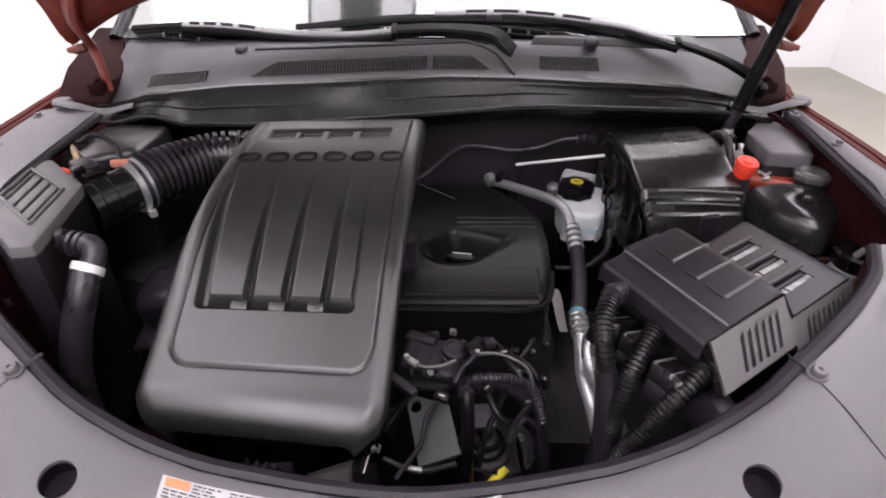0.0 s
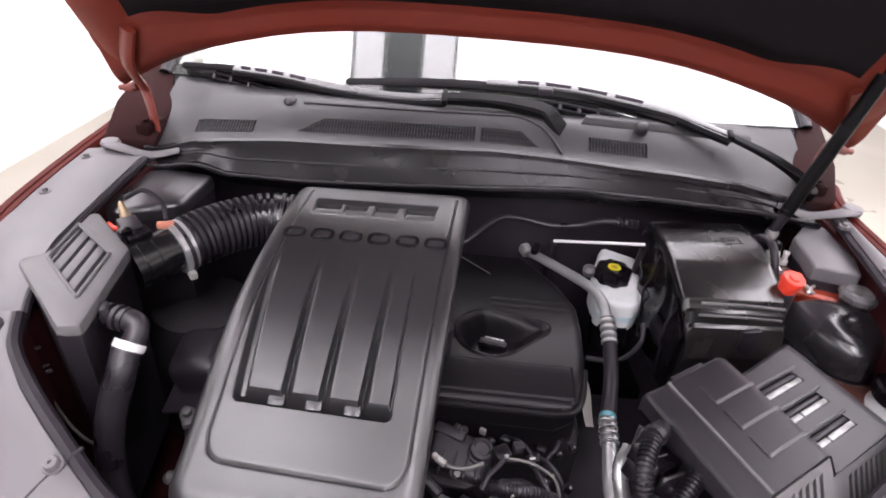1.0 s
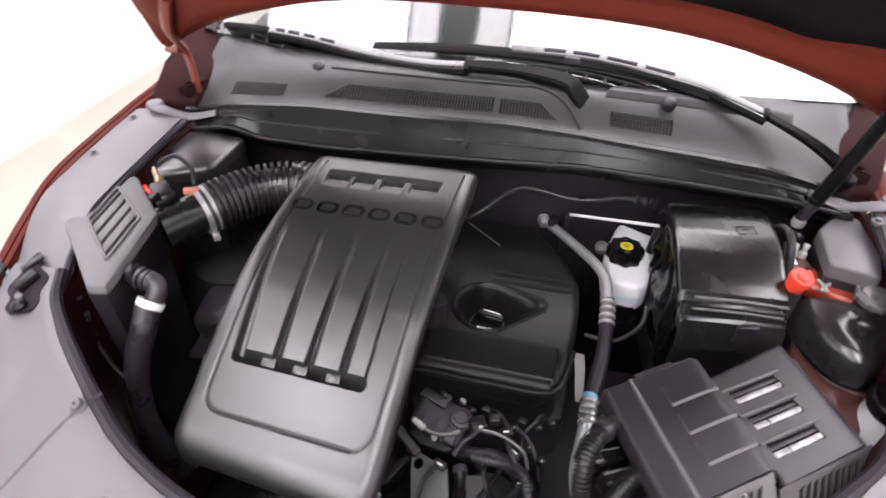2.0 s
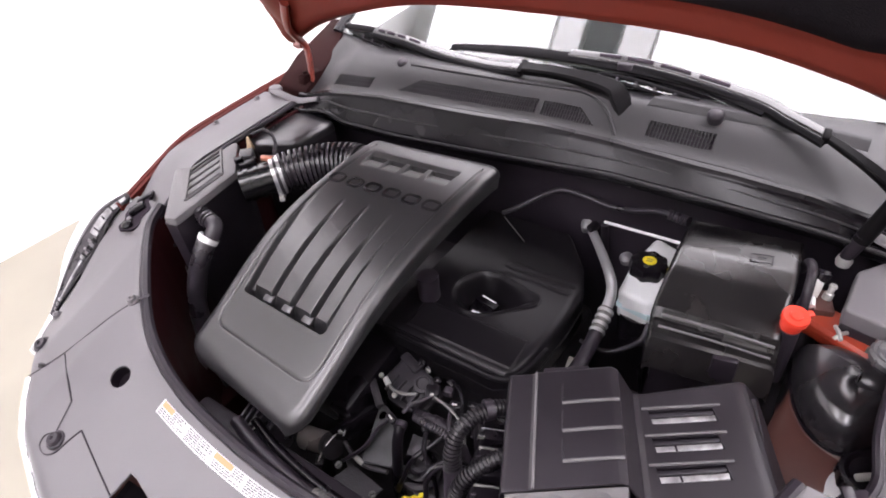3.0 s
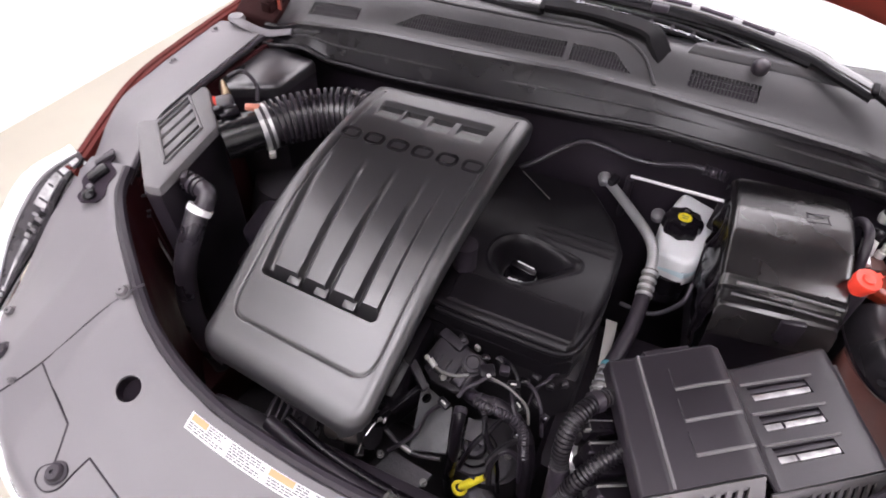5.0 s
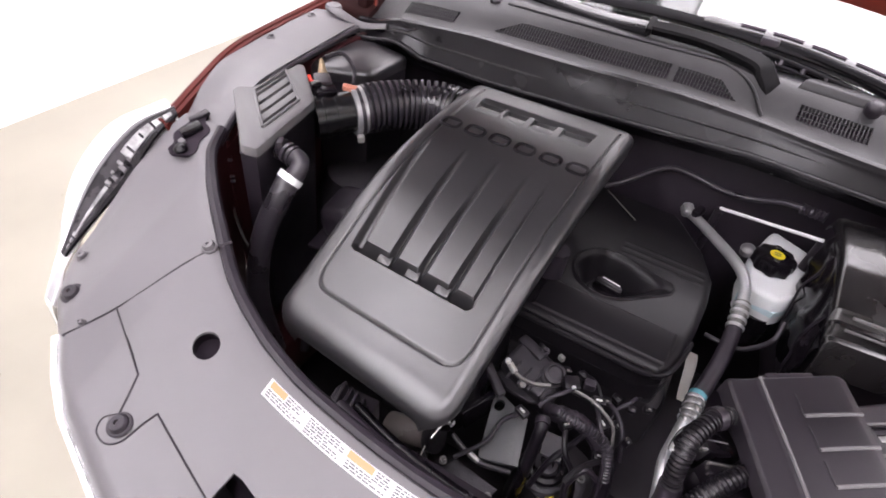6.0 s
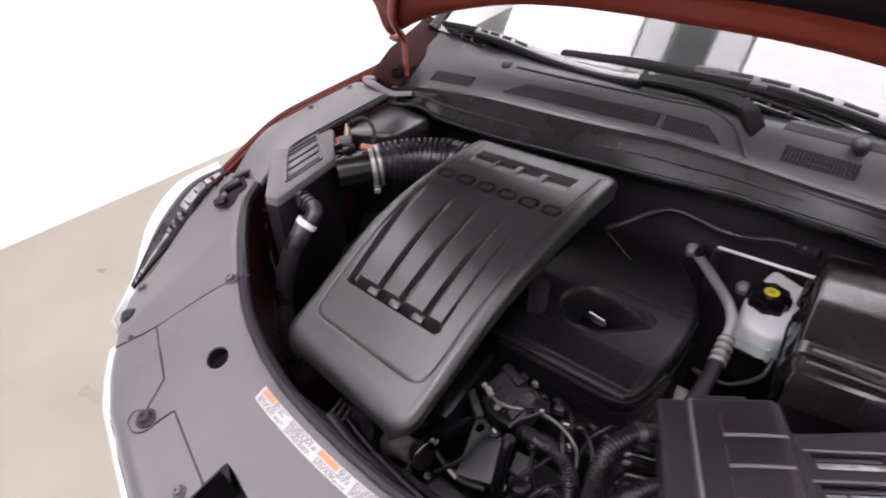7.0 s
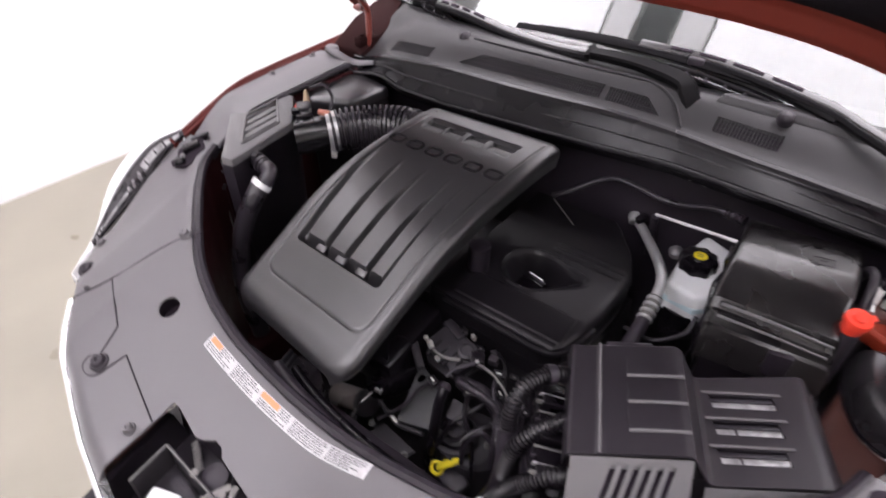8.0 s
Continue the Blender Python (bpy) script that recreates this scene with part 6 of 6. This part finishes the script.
part("cap_grip", box(B(), (WX, WY, 1.000), (0.050, 0.009, 0.008), (0, 0, 35), 0.003), STEEL, washer_cap, "worn silver grip")

# wrinkled sleeve on the wall of the fuse box
sleeve = thing("loom_sleeve", (0.30, 0.88, 0.9), "crumpled black protective sleeve beside the fuse box", "sleeve")


def sleeve_f(u, v):
    y, z = lerp(0.795, 1.0, u), lerp(1.050, 0.86, v) - 0.055 * smooth(0.5, 0.0, u) * (1 - v)
    w = 0.5 + 0.5 * math.sin(24 * u + 3 * math.sin(6 * v) + 2.0 * math.sin(11 * u * v))
    w2 = 0.5 + 0.5 * math.sin(13 * v + 4 * math.sin(6 * u))
    return V(lerp(0.330, 0.314, u) - 0.003 - 0.013 * math.sin(math.pi * min(1, 0.1 + 0.9 * v)) * (0.35 + 0.45 * w + 0.3 * w2), y, z)


part("wrap", sheet(B(), sleeve_f, 48, 36, (0.002, 0, 0)), SATIN, sleeve)
for u in (0.22, 0.74):
    part("tie_band", tube(B(), [sleeve_f(u, v) + V(-0.0015, 0, 0) for v in (0.02, 0.2, 0.4, 0.6, 0.8, 0.98)], 0.0022, 6, 6), RUBBER, sleeve)

# ---- front of the engine ----
alt = thing("alternator", (0.08, 0.55, 0.72), "dark alternator with pulley and cast housing", "alternator")
part("housing", cyl(B(), (0.075, 0.55, 0.66), (0.08, 0.555, 0.765), 0.062, 0.058, n=28), DARK, alt)
part("pulley", lathe(B(), [(0.040, 0), (0.043, 0.005), (0.037, 0.009), (0.043, 0.013), (0.037, 0.017), (0.043, 0.020), (0.036, 0.022), (0.014, 0.018), (0.013, 0.028), (0.005, 0.030)], (0.080, 0.540, 0.762), (0, -0.15, 1), 32), DARK, alt)
part("cast_arm", box(B(), (0.085, 0.49, 0.735), (0.06, 0.04, 0.03), (15, 0, -20), 0.010), PEWTER, alt)
dip = thing("dipstick", (0.07, 0.495, 0.7), "yellow dipstick handle on a dark tube", "dipstick")
part("handle", tube(B(), [(0.058, 0.483, 0.752), (0.066, 0.489, 0.760), (0.076, 0.496, 0.769), (0.088, 0.505, 0.780)], lambda s: 0.0072 if s > 0.010 else 0.0046 + 0.4 * min(s, 0.006), 12, 8, 0.75), YELLOW, dip, "bright yellow handle")
part("ring", tube(B(), [(0.058 + 0.010 * math.cos(k), 0.483 + 0.007 * math.sin(k), 0.752 + 0.006 * math.sin(k)) for k in [i * math.pi / 6 for i in range(13)]], 0.0034, 8, 2), YELLOW, dip)
part("tube", tube(B(), [(0.060, 0.485, 0.750), (0.060, 0.505, 0.70), (0.06, 0.55, 0.60)], 0.006, 8), DARK, dip)

thermo = thing("thermostat_housing", (-0.02, 0.60, 0.78), "dull cast metal housing with bright fittings", "housing")
bm = box(B(), (-0.014, 0.622, 0.868), (0.088, 0.062, 0.034), (18, 6, -14), 0.010, 3)
box(bm, (-0.030, 0.646, 0.884), (0.05, 0.02, 0.026), (10, 0, -20), 0.006)
for k in range(4):
    box(bm, (-0.040 + 0.018 * k, 0.600 - 0.002 * k, 0.880), (0.0035, 0.034, 0.010), (20, 4, -14), 0.001)
part("casting", bm, PEWTER, thermo)
neck = lathe(B(), [(0.017, 0.0), (0.0185, 0.003), (0.0185, 0.008), (0.015, 0.010), (0.015, 0.016), (0.0165, 0.018), (0.0165, 0.021), (0.012, 0.023), (0.010, 0.019), (0.002, 0.018)], (0.014, 0.620, 0.878), (0.15, -0.25, 1), 28)
part("neck", neck, DARK, thermo, "dark ringed neck")
part("flange", prism(B(), [(-0.062, 0.602), (-0.040, 0.584), (-0.002, 0.580), (0.030, 0.596), (0.036, 0.640), (-0.004, 0.664), (-0.050, 0.650)], 0.846, 0.853, 0.002), DARK, thermo)
part("ledge", box(B(), (-0.062, 0.578, 0.868), (0.065, 0.014, 0.014), (0, 10, -38), 0.004), DARK, thermo)
part("bolt", lathe(B(), [(0.0045, 0), (0.0045, 0.004), (0.003, 0.006)], (-0.049, 0.588, 0.905), (0, -0.3, 1), 12), STEEL, thermo)
part("bolt", box(B(), (0.016, 0.634, 0.912), (0.010, 0.007, 0.010), (0, 0, -25), 0.002), CAST, thermo)
part("bolt", bolt(B(), (-0.010, 0.645, 0.898), 0.0035, (0, -0.3, 1), 0.006), PEWTER, thermo)
part("pipe_fitting", cyl(B(), (-0.046, 0.592, 0.897), (-0.034, 0.585, 0.894), 0.0052, n=14), STEEL, thermo, "bright pipe fitting")
part("pipe_fitting", tube(B(), [(-0.034, 0.585, 0.894), (-0.020, 0.582, 0.892), (0.0, 0.584, 0.893), (0.020, 0.592, 0.896)], 0.0030, 10, 6), CAST, thermo, "thin grey pipe stub")
part("nut", cyl(B(), (-0.020, 0.580, 0.880), (-0.016, 0.577, 0.888), 0.0055, n=6), CAST, thermo)
part("pipe", tube(B(), [(0.050, 0.598, 0.903), (0.072, 0.593, 0.908), (0.095, 0.588, 0.905), (0.118, 0.580, 0.893), (0.128, 0.568, 0.870)], 0.0024, 10), CAST, thermo, "thin silver pipe")
part("plug", box(B(), (0.044, 0.606, 0.902), (0.024, 0.022, 0.018), (10, 0, 30), 0.004), SATIN, thermo)
part("plug", box(B(), (0.068, 0.618, 0.905), (0.016, 0.014, 0.014), (0, 0, 12), 0.003), PLASTIC, thermo)
part("plug_clip", box(B(), (0.050, 0.596, 0.9105), (0.006, 0.005, 0.004), (0, 0, 30), 0.001), STEEL, thermo)


def quad(a, b, c, d, material, name, t):
    """A thin plate between four corners."""
    a, b, c, d = (Vector(p) for p in (a, b, c, d))
    return part(name, sheet(B(), lambda u, v: a.lerp(b, u).lerp(d.lerp(c, u), v), 2, 2, (0, 0, -0.005)), material, t)


plate = quad((-0.030, 0.486, 0.804), (0.026, 0.498, 0.816), (0.010, 0.556, 0.846), (-0.052, 0.578, 0.846), PLATEM, "plate", thermo)
cut(plate, cyl(B(), (-0.036, 0.559, 0.78), (-0.036, 0.559, 0.90), 0.008, n=20))
quad((-0.088, 0.432, 0.750), (-0.005, 0.440, 0.752), (0.012, 0.480, 0.762), (-0.062, 0.488, 0.764), PEWTER, "lower_plate", thermo)
quad((0.046, 0.520, 0.842), (0.075, 0.522, 0.842), (0.072, 0.552, 0.855), (0.040, 0.548, 0.855), DARK, "side_plate", thermo)
part("rod", tube(B(), [(-0.078, 0.497, 0.806), (-0.050, 0.488, 0.800), (-0.022, 0.484, 0.798), (0.020, 0.492, 0.803)], 0.0042, 8), DARK, thermo)
part("rod_end", cyl(B(), (-0.044, 0.487, 0.800), (-0.026, 0.484, 0.799), 0.0050, n=10), STEEL, thermo)

hoses = thing("hose_bundle", (0.04, 0.54, 0.75), "thin black hoses at the engine front", "hose")
part("upright_hose", tube(B(), [(0.030, 0.538, 0.896), (0.034, 0.525, 0.890), (0.035, 0.514, 0.870), (0.036, 0.503, 0.82), (0.035, 0.494, 0.76), (0.034, 0.50, 0.68)], 0.0088, 14, 8), SATIN, hoses)
part("hose_end", cyl(B(), (0.031, 0.536, 0.893), (0.034, 0.526, 0.893), 0.0105, n=14), PLASTIC, hoses)
part("wire", tube(B(), [(0.018, 0.556, 0.888), (0.026, 0.570, 0.899), (0.038, 0.582, 0.903), (0.050, 0.598, 0.906)], 0.0034, 8), PLASTIC, hoses)
part("ribbed_hose", tube(B(), [(0.046, 0.553, 0.900), (0.070, 0.549, 0.904), (0.098, 0.552, 0.898), (0.124, 0.549, 0.882), (0.138, 0.53, 0.84)], ribbed(0.0062, 0.0010, 0.005), 12, 24), HOSEG, hoses, "thin ribbed hose")
part("arched_hose", tube(B(), [(0.02, 0.60, 0.83), (0.045, 0.575, 0.865), (0.08, 0.575, 0.872), (0.115, 0.57, 0.85), (0.14, 0.55, 0.80), (0.15, 0.54, 0.70)], 0.0120, 14, 12), RUBBER, hoses, "arched black hose")
part("wire", tube(B(), [(0.10, 0.49, 0.80), (0.095, 0.505, 0.83), (0.11, 0.525, 0.85), (0.135, 0.53, 0.83)], 0.0045, 8), RUBBER, hoses)

for x, y, z, a in ((0.088, 0.606, 0.895, 20), (0.105, 0.585, 0.880, -35), (0.062, 0.560, 0.872, 50), (0.120, 0.555, 0.850, 15), (0.000, 0.545, 0.872, -20)):
    plug_body = part("plug", box(B(), (x, y, z), (0.020, 0.013, 0.012), (10, 5, a), 0.003), SATIN, hoses, "small black plug")
    # bright clip added to paint a glint on the black plug
    part("plug_clip", box(B(), (x, y - 0.002, z + 0.0065), (0.009, 0.003, 0.002), (10, 5, a), 0.0008), STEEL, plug_body, "bright clip added for a glint")
for k, pts in enumerate(([(0.085, 0.604, 0.895), (0.100, 0.57, 0.90), (0.125, 0.54, 0.87), (0.140, 0.51, 0.80)], [(0.062, 0.558, 0.872), (0.075, 0.530, 0.86), (0.100, 0.515, 0.83), (0.115, 0.50, 0.76)],
                         [(0.000, 0.545, 0.872), (-0.020, 0.530, 0.85), (-0.028, 0.50, 0.83), (-0.060, 0.47, 0.80)], [(0.095, 0.575, 0.87), (0.080, 0.545, 0.86), (0.062, 0.515, 0.845), (0.05, 0.49, 0.80)])):
    part("wire", tube(B(), pts, 0.0034 + 0.0006 * (k % 2), 8, 8), SATIN if k % 2 else RUBBER, hoses)
for x, y, z in ((0.040, 0.512, 0.802), (0.112, 0.548, 0.79), (-0.075, 0.470, 0.775), (0.005, 0.462, 0.765)):
    part("bolt", bolt(B(), (x, y, z), 0.0035, (0, -0.2, 1), 0.006), CAST, thermo)


# small connectors, clips and clamps between the cam cover and the front wall
for x, y, z, a, w in ((0.029, 0.640, 0.885, 30, 0.014), (0.052, 0.648, 0.884, -15, 0.016), (0.042, 0.616, 0.884, 60, 0.012), (0.137, 0.656, 0.852, 10, 0.012),
                      (0.139, 0.677, 0.862, 40, 0.010), (0.126, 0.624, 0.842, -30, 0.014), (0.157, 0.662, 0.862, 25, 0.012), (-0.018, 0.662, 0.884, 0, 0.014),
                      (0.146, 0.598, 0.852, 70, 0.012), (0.098, 0.640, 0.862, 15, 0.016), (0.112, 0.664, 0.850, -20, 0.014), (0.054, 0.552, 0.822, 35, 0.014)):
    clip_body = part("small_connector", box(B(), (x, y, z), (w, 0.011, 0.012), (12, 6, a), 0.0025), SATIN, hoses, "small black connector")
    # tiny metal dots added as glints among the connectors
    part("terminal", box(B(), (x + 0.002, y - 0.003, z + 0.0066), (0.0045, 0.0028, 0.002), (12, 6, a), 0.0007), (STEEL, CAST, DARK)[len(hoses.children) % 3], clip_body, "small metal dot standing for a glint")
for pts, r, tone in (([(0.049, 0.597, 0.899), (0.064, 0.594, 0.903), (0.080, 0.597, 0.902), (0.096, 0.598, 0.893), (0.106, 0.594, 0.876)], 0.0026, SATIN),
                     ([(0.090, 0.500, 0.838), (0.100, 0.520, 0.850), (0.120, 0.545, 0.852), (0.140, 0.556, 0.838)], 0.0044, CONDP),
                     ([(0.100, 0.642, 0.860), (0.118, 0.630, 0.862), (0.136, 0.610, 0.852), (0.150, 0.585, 0.820)], 0.0036, RUBBER),
                     ([(0.052, 0.650, 0.884), (0.072, 0.640, 0.892), (0.090, 0.622, 0.885), (0.104, 0.596, 0.860)], 0.0030, SATIN),
                     ([(0.139, 0.680, 0.862), (0.132, 0.655, 0.868), (0.118, 0.640, 0.852), (0.112, 0.610, 0.820)], 0.0032, RUBBER)):
    part("thin_line", tube(B(), pts, r, 8, 8), tone, hoses)
part("thick_hose", tube(B(), [(0.030, 0.576, 0.866), (0.050, 0.570, 0.880), (0.075, 0.577, 0.876), (0.105, 0.573, 0.862), (0.132, 0.562, 0.842), (0.146, 0.550, 0.79)], ribbed(0.0088, 0.0004, 0.010), 14, 14), RUBBER, hoses, "thick black hose")
part("hose_clamp", tube(B(), [(0.0455, 0.5712, 0.8772), (0.0535, 0.5705, 0.8803)], 0.0104, 16, 2), DARK, hoses)
for k, (r, dz) in enumerate(((0.036, 0.0), (0.027, 0.010), (0.016, 0.018))):
    part("pulley_ring", lathe(B(), [(r, 0.0), (r + 0.0025, 0.003), (r, 0.007), (r - 0.006, 0.008), (r - 0.007, 0.002)], (0.060, 0.532, 0.786 + dz), (0, -0.15, 1), 32), (DARK, SATIN, PEWTER)[k], alt, "ringed pulley face")

throttle = thing("fuel_line", (-0.15, 0.49, 0.75), "small brown canister and lines under the engine cover", "canister")
part("canister", cyl(B(), (-0.178, 0.489, 0.752), (-0.098, 0.486, 0.792), 0.0215, n=26), CANM, throttle, "dull brown canister")
part("canister_rim", cyl(B(), (-0.108, 0.4865, 0.787), (-0.096, 0.486, 0.793), 0.0235, n=26), DARK, throttle)
part("clip_wire", tube(B(), [(-0.096, 0.512, 0.812), (-0.098, 0.495, 0.812), (-0.104, 0.470, 0.800), (-0.106, 0.452, 0.782)], 0.0016, 6), STEEL, throttle)
part("clip_block", box(B(), (-0.095, 0.510, 0.815), (0.010, 0.016, 0.010), (0, 20, 30), 0.002), STEEL, throttle)
part("clip_block", box(B(), (-0.088, 0.512, 0.815), (0.003, 0.018, 0.012), (0, 20, 30), 0.001), CHROME, throttle)
part("clip_foot", box(B(), (-0.105, 0.455, 0.779), (0.014, 0.012, 0.008), (0, 20, 30), 0.002), DARK, throttle)
for k in range(3):
    part("bracket_fin", box(B(), (-0.083 + 0.013 * k, 0.528 + 0.012 * k, 0.812 + 0.006 * k), (0.004, 0.075, 0.05), (12, 0, -28), 0.001), SATIN, throttle)
part("bracket", box(B(), (-0.14, 0.50, 0.70), (0.05, 0.03, 0.10), bevel=0.006), DARK, throttle)
coil = thing("ribbed_connector", (-0.24, 0.44, 0.78), "dark ribbed connector block beside the front panel", "connector")
for k in range(4):
    part("fin", box(B(), (-0.236 + 0.013 * k, 0.437 - 0.003 * k, 0.842), (0.006, 0.035, 0.05), (10, 0, 8), 0.003), HOSEG, coil)
part("block", box(B(), (-0.219, 0.445, 0.80), (0.07, 0.04, 0.09), (5, 0, 8), 0.008), HOSEG, coil)
fan = thing("radiator_hose", (-0.05, 0.39, 0.8), "long black radiator pipes behind the front panel", "hose")
part("pipe", tube(B(), [(-0.215, 0.402, 0.885), (-0.14, 0.385, 0.885), (-0.03, 0.374, 0.885), (0.07, 0.372, 0.885), (0.14, 0.38, 0.885)], 0.011, 12, 8), PLASTIC, fan)
part("pipe", tube(B(), [(-0.20, 0.424, 0.868), (-0.12, 0.405, 0.868), (-0.02, 0.394, 0.868), (0.09, 0.392, 0.868)], 0.008, 12, 8), SATIN, fan)
part("shroud", box(B(), (-0.03, 0.40, 0.62), (0.62, 0.05, 0.46), bevel=0.01), PLASTIC, fan, "black fan shroud")
part("sleeve", tube(B(), [(-0.010, 0.375, 0.887), (0.022, 0.373, 0.886)], ribbed(0.0118, 0.0008, 0.007), 12, 12), CAST, fan, "grey ribbed sleeve")
